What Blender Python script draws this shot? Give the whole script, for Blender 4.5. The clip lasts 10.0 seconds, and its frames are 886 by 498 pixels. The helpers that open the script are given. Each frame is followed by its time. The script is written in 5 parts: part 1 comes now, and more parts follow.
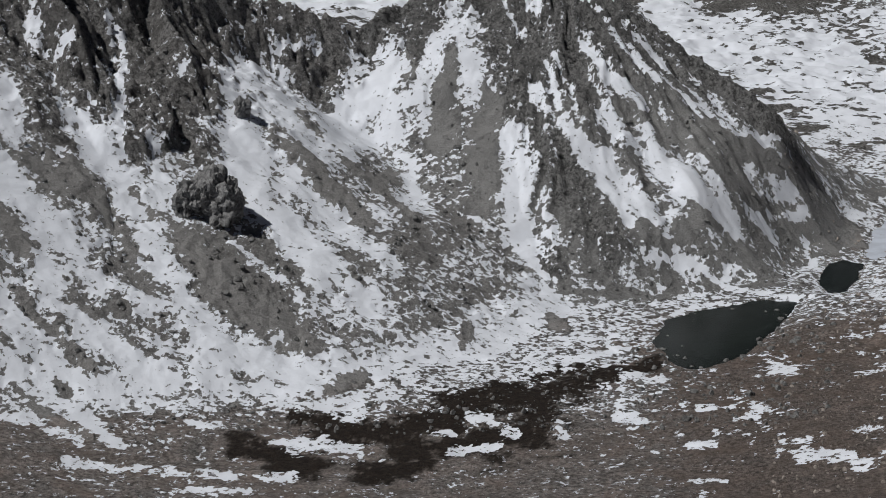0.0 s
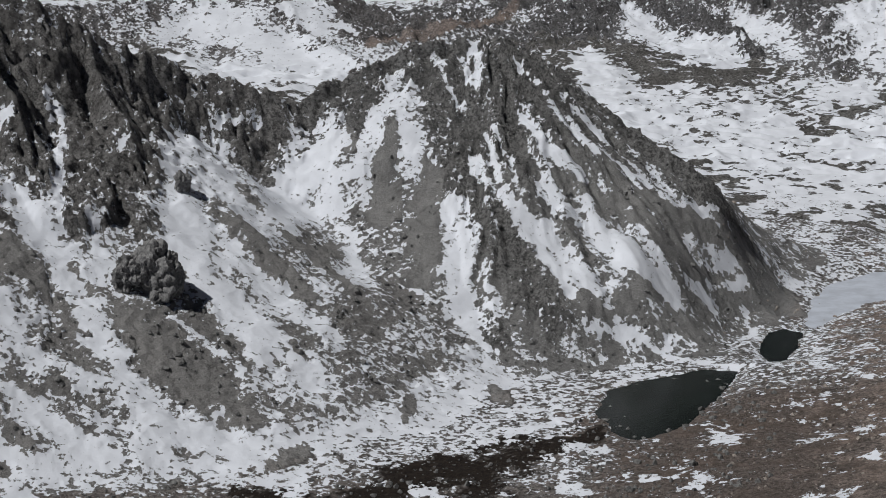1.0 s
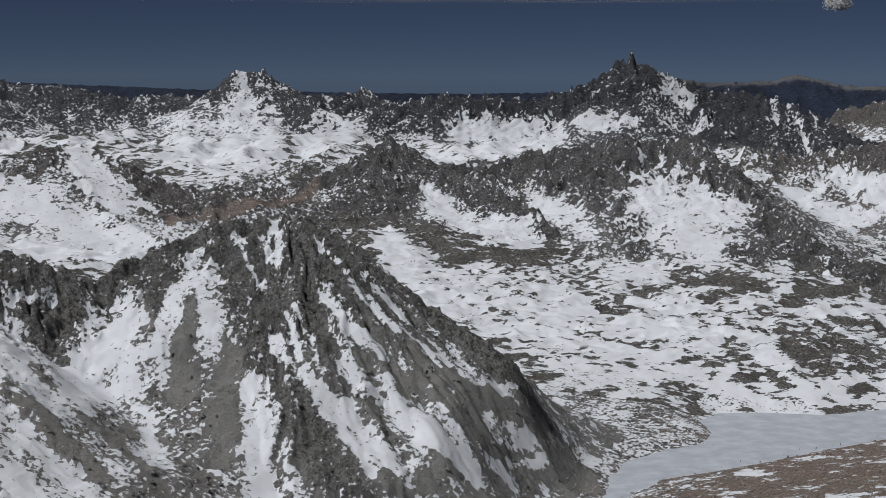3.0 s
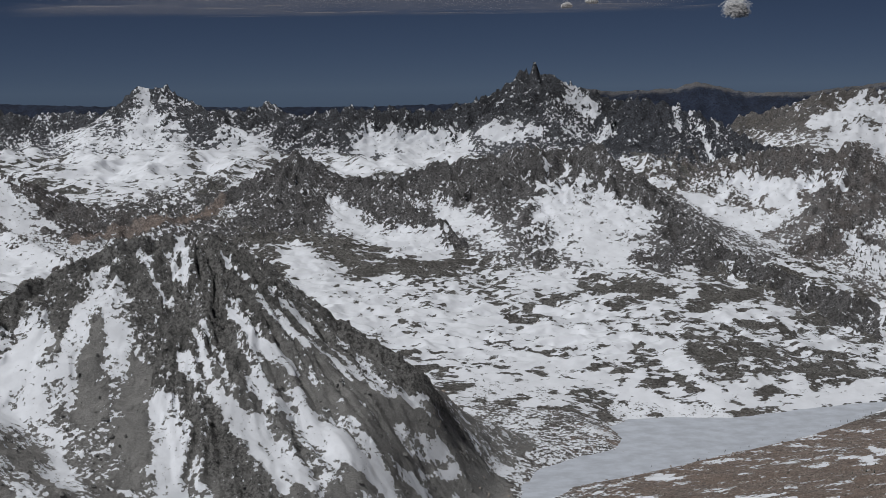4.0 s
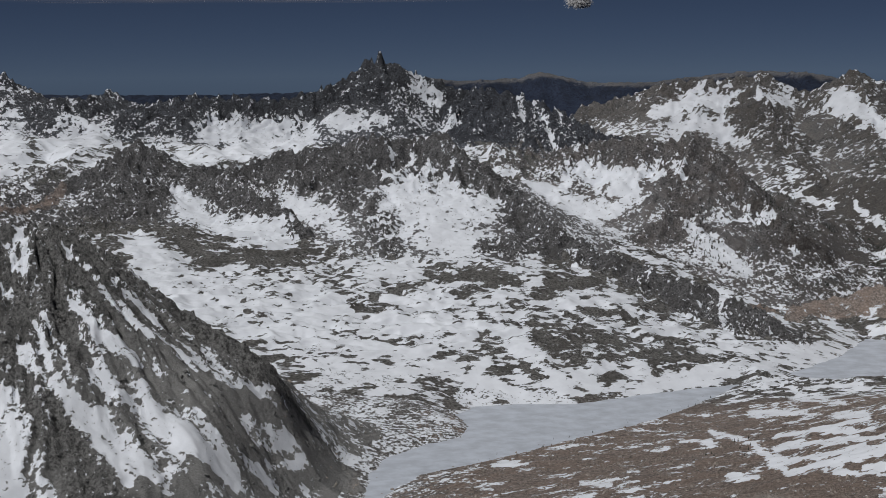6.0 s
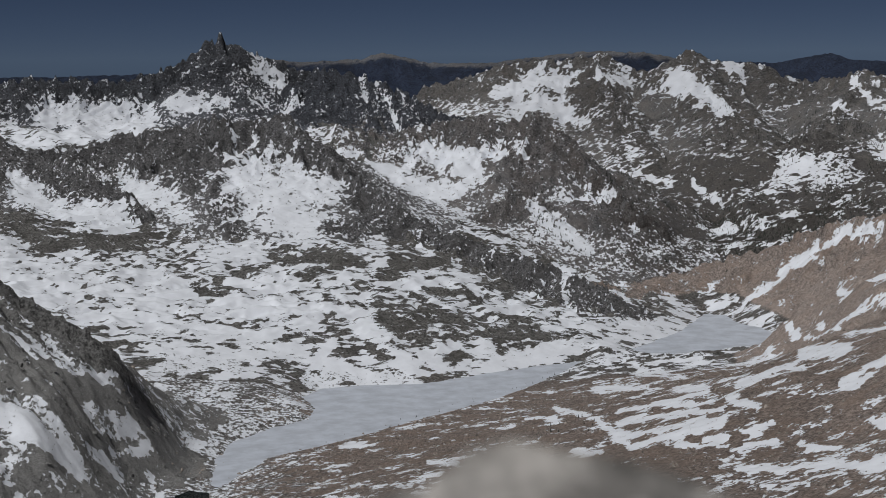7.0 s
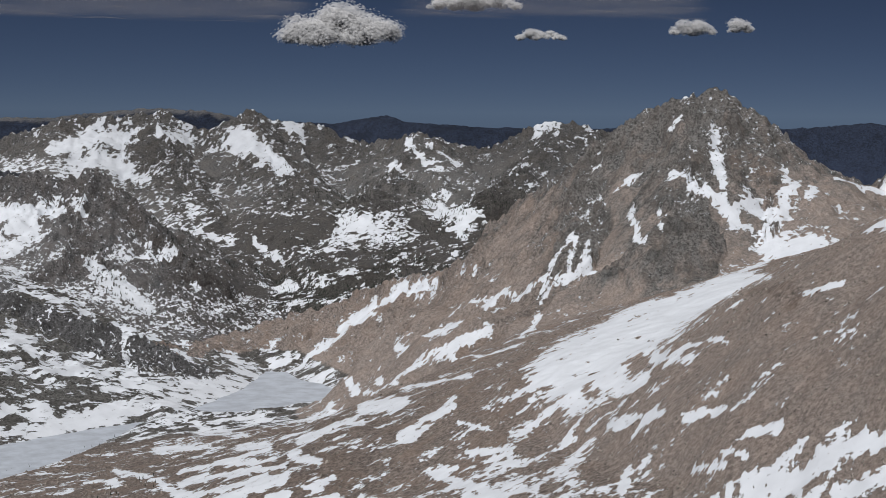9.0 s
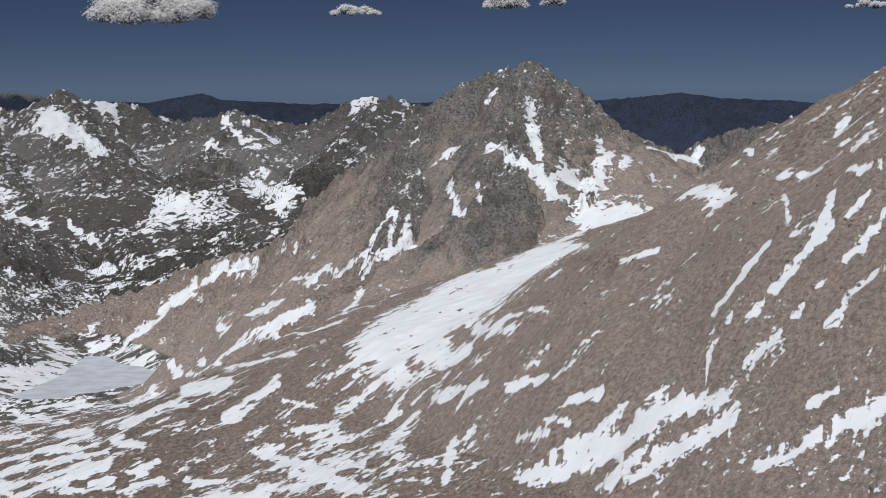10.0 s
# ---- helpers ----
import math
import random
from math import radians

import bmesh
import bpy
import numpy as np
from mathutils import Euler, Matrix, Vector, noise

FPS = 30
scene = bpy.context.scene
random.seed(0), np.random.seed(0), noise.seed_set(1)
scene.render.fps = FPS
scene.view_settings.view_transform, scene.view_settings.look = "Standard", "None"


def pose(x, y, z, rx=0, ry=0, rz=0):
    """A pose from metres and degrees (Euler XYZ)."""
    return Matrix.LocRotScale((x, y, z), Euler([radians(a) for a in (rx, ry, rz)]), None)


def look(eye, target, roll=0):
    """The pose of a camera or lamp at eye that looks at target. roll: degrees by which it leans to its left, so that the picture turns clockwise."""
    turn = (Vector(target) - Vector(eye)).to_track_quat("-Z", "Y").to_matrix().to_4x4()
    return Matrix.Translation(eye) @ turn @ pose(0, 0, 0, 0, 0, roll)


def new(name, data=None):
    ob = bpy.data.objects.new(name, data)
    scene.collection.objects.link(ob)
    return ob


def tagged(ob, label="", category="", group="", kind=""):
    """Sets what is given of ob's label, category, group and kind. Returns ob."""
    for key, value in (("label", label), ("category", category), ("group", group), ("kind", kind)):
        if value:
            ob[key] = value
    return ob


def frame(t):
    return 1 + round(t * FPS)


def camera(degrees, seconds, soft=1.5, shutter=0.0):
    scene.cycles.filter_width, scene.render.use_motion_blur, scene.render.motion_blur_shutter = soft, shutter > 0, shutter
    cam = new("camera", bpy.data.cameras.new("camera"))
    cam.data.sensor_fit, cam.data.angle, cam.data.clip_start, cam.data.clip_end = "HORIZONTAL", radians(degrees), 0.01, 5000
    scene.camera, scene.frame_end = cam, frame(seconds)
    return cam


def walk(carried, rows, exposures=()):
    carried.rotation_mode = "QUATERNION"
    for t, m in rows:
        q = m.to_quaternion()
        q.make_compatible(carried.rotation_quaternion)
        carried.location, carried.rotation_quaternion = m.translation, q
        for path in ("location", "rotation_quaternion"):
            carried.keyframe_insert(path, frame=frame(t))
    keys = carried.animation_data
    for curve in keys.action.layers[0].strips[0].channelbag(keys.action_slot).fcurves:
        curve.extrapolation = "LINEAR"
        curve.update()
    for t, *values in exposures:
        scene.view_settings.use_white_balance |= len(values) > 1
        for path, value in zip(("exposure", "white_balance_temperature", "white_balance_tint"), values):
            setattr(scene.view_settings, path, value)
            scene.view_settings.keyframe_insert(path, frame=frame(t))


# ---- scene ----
# The place: a high alpine basin under late snow, seen from a summit. Lake level is z = 0.
EYE = 500.0
cam = camera(30.23, 10.0, soft=0.6)
# seconds, yaw, pitch, lean to the right (degrees), then the eye's rise and fall (metres)
ROWS = [
    (0.0, 0.00, -14.68, 0.96, 0.070),
    (0.5, -0.69, -13.39, 1.03, 0.070),
    (1.0, -2.14, -12.18, 0.99, 0.070),
    (1.5, -4.18, -10.32, 0.85, 0.070),
    (2.0, -6.07, -8.38, 0.43, 0.070),
    (2.5, -7.63, -6.79, -0.12, 0.070),
    (4.0, -12.45, -5.60, 0.84, 0.070),
    (4.5, -13.79, -5.56, 0.97, 0.070),
    (5.0, -14.63, -5.61, 0.71, 0.065),
    (6.5, -20.33, -6.38, 0.63, 0.020),
    (7.0, -23.30, -6.76, 0.71, 0.005),
    (7.5, -26.83, -7.09, 0.67, 0.000),
    (8.0, -30.93, -6.81, 0.49, 0.010),
    (8.5, -35.04, -5.83, 0.06, 0.030),
    (9.0, -38.60, -4.75, -0.57, 0.050),
    (9.5, -41.70, -4.56, -0.23, 0.060),
    (10.0, -44.88, -5.59, 0.42, 0.060),
]
REACH = 0.9     # the eye swings round the body at this distance
walk(cam, [(t, pose(-REACH * math.sin(radians(yaw)), REACH * math.cos(radians(yaw)), EYE + z, 90 + pitch, 0, yaw) @ pose(0, 0, 0, 0, 0, -lean)) for t, yaw, pitch, lean, z in ROWS],
     exposures=[(0.0, 0.14), (2.5, 0.02), (5.0, -0.02), (7.5, -0.12), (8.5, 0.1), (9.2, 0.28), (10.0, 0.38)])

# ---- light ----
SUN_FROM, SUN_HEIGHT = -112.0, 56.0      # compass angle from +y towards +x, and height, in degrees
world = bpy.data.worlds.new("world")
scene.world = world
world.use_nodes = True
wn = world.node_tree.nodes
sky = wn.new("ShaderNodeTexSky")
sky.sky_type, sky.sun_disc = "NISHITA", False
sky.sun_elevation, sky.sun_rotation = radians(SUN_HEIGHT), radians(SUN_FROM)
sky.altitude, sky.air_density, sky.dust_density, sky.ozone_density = 3600, 0.28, 0.0, 3.0
wn["Background"].inputs["Strength"].default_value = 0.06
thin = wn.new("ShaderNodeMix")
thin.data_type, thin.blend_type = "RGBA", "MULTIPLY"
thin.inputs[0].default_value, thin.inputs[7].default_value = 1.0, (0.34, 0.305, 0.293, 1)     # the thin dark sky of high altitude
world.node_tree.links.new(sky.outputs[0], thin.inputs[6])
world.node_tree.links.new(thin.outputs[2], wn["Background"].inputs["Color"])
sun = new("sun", bpy.data.lights.new("sun", "SUN"))
sun.data.energy, sun.data.angle, sun.data.color = 2.6, radians(0.6), (1.0, 0.985, 0.965)
sun.matrix_world = look((1000 * math.sin(radians(SUN_FROM)), 1000 * math.cos(radians(SUN_FROM)), 1000 * math.tan(radians(SUN_HEIGHT))), (0, 0, 0))
cam.data.dof.use_dof = True
cam.data.dof.focus_distance, cam.data.dof.aperture_fstop = 2000.0, 3.7

# ---- relief ----
TURN_X = np.cos(np.arange(256) * 2 * np.pi / 256).astype(np.float32)
TURN_Y = np.sin(np.arange(256) * 2 * np.pi / 256).astype(np.float32)


def perlin(x, y, seed):
    """Gradient noise over arrays, about -0.7 to 0.7."""
    x, y = np.asarray(x, np.float32), np.asarray(y, np.float32)
    xi, yi = np.floor(x), np.floor(y)
    fx, fy = x - xi, y - yi
    xi, yi = xi.astype(np.int32).astype(np.uint32), yi.astype(np.int32).astype(np.uint32)
    u, v = fx * fx * fx * (fx * (fx * 6 - 15) + 10), fy * fy * fy * (fy * (fy * 6 - 15) + 10)

    def corner(ox, oy):
        h = (xi + np.uint32(ox)) * np.uint32(374761393) + (yi + np.uint32(oy)) * np.uint32(668265263) + np.uint32((seed * 974711) % 4294967296)
        h = (h ^ (h >> np.uint32(13))) * np.uint32(1274126177)
        k = (h ^ (h >> np.uint32(16))) & np.uint32(255)
        return TURN_X[k] * (fx - np.float32(ox)) + TURN_Y[k] * (fy - np.float32(oy))
    a, b = corner(0, 0), corner(0, 1)
    a += u * (corner(1, 0) - a)
    b += u * (corner(1, 1) - b)
    return (a + v * (b - a)).astype(np.float64)


def fbm(x, y, size, octaves, seed, gain=0.5):
    out, amp = 0.0, 1.0
    for k in range(octaves):
        out = out + amp * perlin(x / size + 17.3 * k, y / size - 9.1 * k, seed + k)
        size, amp = size / 2.03, amp * gain
    return out


def ridged(x, y, size, octaves, seed, gain=0.5):
    """Sharp crests up: 0 to about 1 for the first octave."""
    out, amp = 0.0, 1.0
    for k in range(octaves):
        out = out + amp * (1 - 2.2 * np.abs(perlin(x / size + 5.7 * k, y / size + 3.3 * k, seed + k)))
        size, amp = size / 2.1, amp * gain
    return out


def smoothstep(a, b, x):
    t = np.clip((x - a) / (b - a), 0, 1)
    return t * t * (3 - 2 * t)


def plan(az, r):
    """Compass angle and distance from the summit to plan coordinates."""
    return r * np.sin(np.radians(az)), r * np.cos(np.radians(az))


def crest(rows):
    """Rows of compass angle, height angle seen from the summit and distance, to crest points x, y, z."""
    a = np.array(rows, float)
    x, y = plan(a[:, 0], a[:, 2])
    return np.stack([x, y, EYE + a[:, 2] * np.tan(np.radians(a[:, 1]))], 1)


# Spot heights of the open ground: compass angle, distance, height
SPOTS = [
    (-22, 1100, 70), (-12, 1100, 32), (0, 1080, 24), (10, 1100, 30), (18, 1120, 60), (-4, 1330, 22), (-14, 1330, 40), (-22, 1500, 110),
    (10, 1500, 18), (15, 1900, 0), (20, 2300, 0), (26, 2500, 0), (32, 2850, -4), (20, 1680, 52), (24, 1850, 48), (16, 1450, 34),
    (28, 2150, 35), (32, 2350, 40), (36, 2300, 72), (34.5, 2550, 28), (38, 1500, 150), (30, 1500, 110), (45, 1100, 218), (58, 980, 262),
    (42, 1650, 240), (48, 1950, 300), (54, 2300, 350), (60, 2400, 400), (40, 2250, 180), (35.4, 2780, 4), (36.8, 2900, 12), (36.5, 2600, 30), (38.5, 2650, 70), (22, 2670, 60), (16, 2735, 82),
]
SPOTS2 = [
    (21, 3010, 128), (15, 3040, 142), (9, 3050, 168), (4, 3060, 195), (-6, 2900, 190), (-14, 2900, 250), (26, 3350, 120), (30, 3420, 35),
    (36, 3350, 85), (34, 3700, 140), (38, 4150, 290), (28, 4100, 240), (32.5, 3350, 30), (20, 3850, 330), (5, 3850, 340), (-6, 3900, 330), (46, 3500, 200),
    (56, 3500, 230), (10, 4500, 330), (30, 4700, 330), (55, 4500, 250), (-20, 4500, 330), (70, 3500, 250), (72, 1300, 420), (-30, 2500, 300),
]


def ground_height(x, y):
    s = np.array(SPOTS + SPOTS2, float)
    sx, sy = plan(s[:, 0], s[:, 1])
    n = len(s)
    a = np.zeros((n + 3, n + 3))
    a[:n, :n] = np.hypot(sx[:, None] - sx, sy[:, None] - sy) + 0.0
    a[:n, n:] = np.stack([np.ones(n), sx / 1000, sy / 1000], 1)
    a[n:, :n] = a[:n, n:].T
    w = np.linalg.solve(a, np.concatenate([s[:, 2], [0, 0, 0]]))
    z = w[n] + w[n + 1] * x / 1000 + w[n + 2] * y / 1000
    for k in range(n):
        z = z + w[k] * np.sqrt((x - sx[k]) ** 2 + (y - sy[k]) ** 2 + 900)
    return np.clip(z, -10, 520)


# Lakes: shore points as compass angle and distance, level
LAKES = {
    "frozen_lake": (0.0, [(14.9, 1880), (15.0, 1960), (15.2, 2040), (15.7, 2120), (17.0, 2190), (18.4, 2240), (18.7, 2310), (18.2, 2390), (18.9, 2450), (20.5, 2470), (22.5, 2470), (24.6, 2540), (26.4, 2600), (28.2, 2650), (27.4, 2540), (26.2, 2430), (24.6, 2320), (22.8, 2240), (20.6, 2140), (18.6, 2070), (17.0, 2020), (16.0, 1950), (15.3, 1870)]),
    "outlet_lake": (-5.0, [(29.9, 2790), (30.6, 2860), (31.6, 2980), (32.4, 3180), (33.2, 3170), (33.6, 3080), (34.4, 3030), (35.3, 2930), (34.4, 2830), (33.3, 2800), (31.6, 2730), (30.4, 2720)]),
    "dark_tarn": (16.0, [(7.6, 1500), (8.0, 1570), (8.9, 1600), (10.2, 1625), (11.6, 1655), (12.7, 1650), (12.3, 1590), (11.7, 1530), (11.1, 1480), (10.3, 1445), (9.1, 1420), (8.3, 1432)]),
    "small_tarn": (6.0, [(13.25, 1770), (13.7, 1840), (14.2, 1868), (14.9, 1850), (14.7, 1780), (14.4, 1735), (13.7, 1715)]),
}


def shore_distance(x, y, pts):
    """Distance to a closed shore, minus inside."""
    p = np.stack(plan(*np.array(pts, float).T), 1)
    d, inside = np.full(x.shape, 1e9), np.zeros(x.shape, bool)
    for (ax, ay), (bx, by) in zip(p, np.roll(p, -1, 0)):
        ex, ey = bx - ax, by - ay
        t = np.clip(((x - ax) * ex + (y - ay) * ey) / (ex * ex + ey * ey), 0, 1)
        d = np.minimum(d, np.hypot(x - ax - t * ex, y - ay - t * ey))
        inside ^= ((ay > y) != (by > y)) & (x < ex * (y - ay) / (ey if abs(ey) > 1e-9 else 1e-9) + ax)
    return np.where(inside, -d, d)


# Mountains: crest lines as compass angle, height angle, distance. Then wall height, wall slope, mean slope from crest to foot, its
# farthest reach, how hollow it is, rib width, rib depth, crest roughness.
MOUNTAINS = {
    "pyramid_peak": ([
        [(-2.8, -7.12, 1990), (-1.4, -6.38, 2010), (0.2, -5.55, 2030), (1.4, -5.1, 2040), (2.58, -4.98, 2050), (3.95, -4.9, 2050), (5.7, -6.05, 2040), (8.07, -7.55, 2020), (10.44, -9.1, 2000), (12.2, -10.7, 1995), (13.4, -11.75, 1995), (14.7, -13.05, 2000), (15.1, -13.6, 2005)],
        [(3.6, -5.2, 2045), (3.3, -7.6, 1950), (4.0, -10.2, 1845), (4.9, -12.6, 1755), (5.9, -14.5, 1690)],
    ], 16, 1.5, 0.6, 480, 1.35, 30, 11, 7),
    "cirque_mountain": ([
        [(-26, 0.5, 1850), (-19, -1.5, 1850), (-14, -3.0, 1860), (-11.6, -3.35, 1880), (-10, -4.4, 1900), (-8.14, -5.2, 1930), (-6.65, -6.0, 1950), (-4.9, -6.3, 1970), (-2.8, -7.12, 1990)],
        [(-14, -3.2, 1850), (-12.6, -6.5, 1760), (-11.6, -9.5, 1690)],
        [(-10, -4.6, 1890), (-8.8, -7.5, 1790), (-8.0, -10.3, 1710), (-7.6, -12.2, 1650)],
    ], 95, 1.25, 0.6, 600, 1.3, 34, 10, 9),
    "middle_ridge": ([
        [(3.15, -4.69, 3330), (4.92, -3.57, 3400), (7.3, -2.26, 3450), (8.26, -2.55, 3450), (9.12, -3.15, 3440), (10.99, -3.12, 3460), (11.99, -2.75, 3470), (14.0, -2.5, 3480), (15.2, -2.2, 3450), (15.55, -2.08, 3450), (16.5, -2.33, 3470), (17.9, -2.05, 3450), (18.88, -3.05, 3400), (20.67, -4.62, 3290), (22.64, -5.92, 3190), (24.61, -6.72, 3120), (27.57, -7.65, 3030), (29.6, -8.4, 2990)],
        [(9.12, -3.28, 3440), (10.19, -3.5, 3380), (11.95, -4.33, 3270), (13.31, -5.73, 3150)],
        [(15.2, -2.3, 3445), (14.5, -3.4, 3360), (13.9, -4.6, 3280)],
        [(17.9, -2.2, 3440), (18.6, -4.0, 3330), (19.4, -5.6, 3200)],
        [(7.1, -2.4, 3440), (6.6, -4.0, 3330), (6.2, -5.4, 3220)],
    ], 110, 1.35, 0.55, 400, 1.3, 40, 15, 9),
    "snow_hill": ([
        [(-14, -3.6, 3150), (-7.2, -3.3, 3250), (-5.06, -2.65, 3300), (-3.75, -2.36, 3320), (-2.9, -2.5, 3320), (-2.03, -2.85, 3290), (0.08, -3.83, 3230), (1.83, -4.12, 3220), (2.61, -4.3, 3200), (3.6, -4.5, 3250)],
        [(-3.75, -2.5, 3310), (-2.6, -4.4, 3120), (-0.5, -5.6, 2950)],
    ], 6, 0.9, 0.42, 430, 1.4, 60, 6, 3),
    "spire_peak": ([
        [(7.13, -1.0, 4100), (8.1, -0.91, 4080), (8.69, -0.73, 4050), (10.65, -0.76, 4050), (12.22, -0.87, 4060), (13.4, -0.55, 4080), (14.2, -0.33, 4100), (14.9, 0.15, 4110), (15.19, 0.5, 4110), (15.65, 0.52, 4110), (15.8, 0.72, 4110), (15.95, 0.5, 4110), (16.4, 0.25, 4110), (17.14, -0.09, 4120), (18.7, -0.6, 4120)],
        [(15.7, 0.35, 4100), (16.4, -0.6, 4010), (16.9, -1.5, 3930)],
    ], 65, 2.2, 0.5, 330, 1.5, 45, 18, 11),
    "dark_cliff": ([
        [(18.2, -1.2, 3990), (18.9, -0.55, 3980), (19.29, -0.5, 3970), (20.26, -0.72, 3970), (21.42, -1.03, 3960), (22.58, -1.73, 3930), (23.92, -2.25, 3900), (25.0, -2.6, 3900)],
        [(18.9, -0.7, 3970), (18.2, -2.0, 3890), (17.8, -2.8, 3840)],
    ], 130, 2.0, 0.66, 260, 1.3, 26, 24, 8),
    "twin_peak": ([
        [(-1.2, -0.73, 4300), (0.2, -0.68, 4300), (1.2, -0.77, 4290), (1.75, -0.2, 4280), (2.15, 0.2, 4280), (2.55, 0.04, 4280), (2.98, 0.18, 4280), (3.6, -0.25, 4270), (4.4, -0.62, 4260), (5.5, -0.72, 4260), (6.2, -0.55, 4290), (6.46, -0.36, 4300), (6.9, -0.7, 4280), (7.6, -0.98, 4250)],
        [(3.6, -0.3, 4260), (4.8, -1.0, 4150), (6.2, -1.7, 4050)],
    ], 35, 1.6, 0.42, 330, 1.4, 50, 12, 6),
    "west_peak": ([
        [(-20, -0.4, 4350), (-12, -0.2, 4350), (-8.5, -0.3, 4330), (-7.4, 0.1, 4330), (-7.0, 0.45, 4330), (-6.3, -0.12, 4320), (-5.0, -0.3, 4310), (-3.1, -0.5, 4310), (-1.2, -0.8, 4300)],
        [(-7.0, 0.2, 4320), (-6.2, -1.2, 4150), (-5.0, -2.4, 3950)],
    ], 50, 1.6, 0.45, 400, 1.5, 45, 12, 6),
    "round_tower": ([
        [(21.5, -2.9, 3760), (22.46, -2.44, 3740), (23.64, -2.35, 3740), (24.63, -2.17, 3730), (25.6, -2.5, 3720), (26.2, -2.2, 3710), (26.6, -2.1, 3700), (27.1, -2.5, 3680), (27.55, -3.06, 3650), (28.72, -4.24, 3560), (30.08, -5.6, 3480), (31.2, -6.3, 3480)],
        [(26.5, -2.2, 3690), (25.9, -4.0, 3560), (25.4, -5.6, 3420)],
    ], 70, 1.7, 0.52, 360, 1.4, 40, 16, 9),
    "far_range": ([
        [(22.6, -1.2, 4480), (24.6, -0.7, 4470), (25.6, -0.32, 4450), (27, -0.25, 4450), (28.3, -0.16, 4450), (28.9, 0.0, 4450), (30.2, -0.7, 4430), (31.2, -0.3, 4400), (31.85, 0.06, 4400), (32.6, -0.3, 4400), (34.2, -0.45, 4420), (35.6, -1.0, 4420)],
        [(28.6, -0.2, 4430), (29.3, -1.6, 4220), (30.0, -2.6, 4050)],
        [(31.9, -0.1, 4380), (32.6, -1.3, 4230), (33.4, -2.0, 4100)],
    ], 35, 1.3, 0.4, 420, 1.4, 50, 9, 4),
    "low_summits": ([
        [(35.6, -1.1, 4350), (36.4, -1.0, 4330), (37.2, -0.85, 4300), (37.8, -0.69, 4290), (38.6, -1.0, 4300), (40.1, -1.25, 4320), (41.0, -0.8, 4300), (42.2, -0.26, 4280), (42.9, -0.28, 4280), (44.25, -0.64, 4280), (46, -1.2, 4300)],
        [(37.8, -0.8, 4280), (37.0, -1.9, 4130), (36.2, -2.6, 4000)],
        [(42.4, -0.4, 4260), (41.2, -1.9, 4080), (40.2, -2.8, 3900)],
    ], 25, 1.2, 0.4, 400, 1.4, 55, 8, 3),
    "tan_peak": ([
        [(28.8, -8.8, 3080), (29.94, -8.0, 3170), (31.25, -7.35, 3270), (33.04, -6.8, 3330), (35.2, -6.25, 3330), (37.2, -5.8, 3230), (38.9, -5.5, 3110), (40.1, -4.4, 2990), (40.85, -3.5, 2940), (41.8, -2.9, 2880), (42.9, -2.0, 2820), (44.4, -0.7, 2760), (45.3, -0.2, 2730), (46.2, 0.28, 2710), (47.2, 0.6, 2700), (47.95, 0.86, 2700), (48.6, 0.58, 2700), (49.4, -0.2, 2710), (50.5, -1.15, 2710), (52.08, -2.08, 2720), (53.1, -2.4, 2720), (54.6, -1.7, 2700), (56.9, -1.2, 2680), (60, -0.6, 2650), (66, 0.5, 2600)],
        [(47.95, 0.6, 2690), (47.6, -1.6, 2560), (47.2, -3.6, 2400)],
        [(44.4, -0.9, 2750), (44.0, -3.0, 2600), (43.6, -4.9, 2420)],
        [(50.5, -1.3, 2700), (50.2, -2.6, 2560), (49.8, -3.6, 2440)],
        [(41.0, -3.6, 2840), (40.9, -5.0, 2730)],
    ], 14, 1.3, 0.5, 400, 1.25, 30, 16, 9),
    "talus_ridge": ([
        [(48.5, -8.6, 1850), (50.5, -6.8, 1950), (52.6, -5.0, 2030), (54.6, -3.75, 2000), (56.0, -2.8, 1900), (57.0, -1.5, 1820), (58.35, -0.5, 1740), (60.0, 0.7, 1650), (64, 3.0, 1480), (70, 6.0, 1330)],
    ], 2, 0.9, 0.58, 520, 1.1, 60, 5, 2),
    "horizon_range": ([
        [(-24, -0.3, 4780), (-10, -0.25, 4780), (-5, -0.2, 4780), (-3, -0.3, 4780), (0.9, -0.45, 4780), (6, -0.55, 4780), (10, -0.6, 4780), (14, -0.5, 4780), (17.3, -0.05, 4780), (18.5, -0.2, 4780), (20.5, -0.1, 4780), (21.3, 0.1, 4780), (22.0, -0.05, 4780), (23.0, -0.27, 4780), (25.0, -0.3, 4780), (26.4, -0.12, 4780), (28.4, 0.06, 4780), (30.4, 0.02, 4780), (31.4, -0.2, 4780), (33, -0.4, 4780)],
        [(33, -0.35, 4780), (34.9, -0.4, 4780), (36.2, -0.15, 4780), (36.7, -0.1, 4780), (37.5, -0.35, 4780), (39.9, -0.48, 4780), (43, -0.5, 4780), (48, -0.4, 4780), (50.3, -0.42, 4780), (52, -0.3, 4780), (53.2, -0.18, 4780), (54.2, -0.35, 4780), (57.8, -0.55, 4780), (65, -0.5, 4780), (75, -0.4, 4780)],
    ], 3, 0.5, 0.35, 300, 1.2, 90, 5, 1.5),
}


# Peaks whose faces fan out from the top: its compass angle, height angle and distance, then by bearing from the top (0: towards
# the summit of the eye, 90: to the right of it) how far the foot lies, and how hollow the face is
FANS = {"pyramid_peak": ((3.95, -5.0, 2048), [(-180, 230), (-70, 240), (-30, 380), (0, 445), (40, 455), (80, 470), (100, 465), (140, 300), (180, 230)], 1.13)}


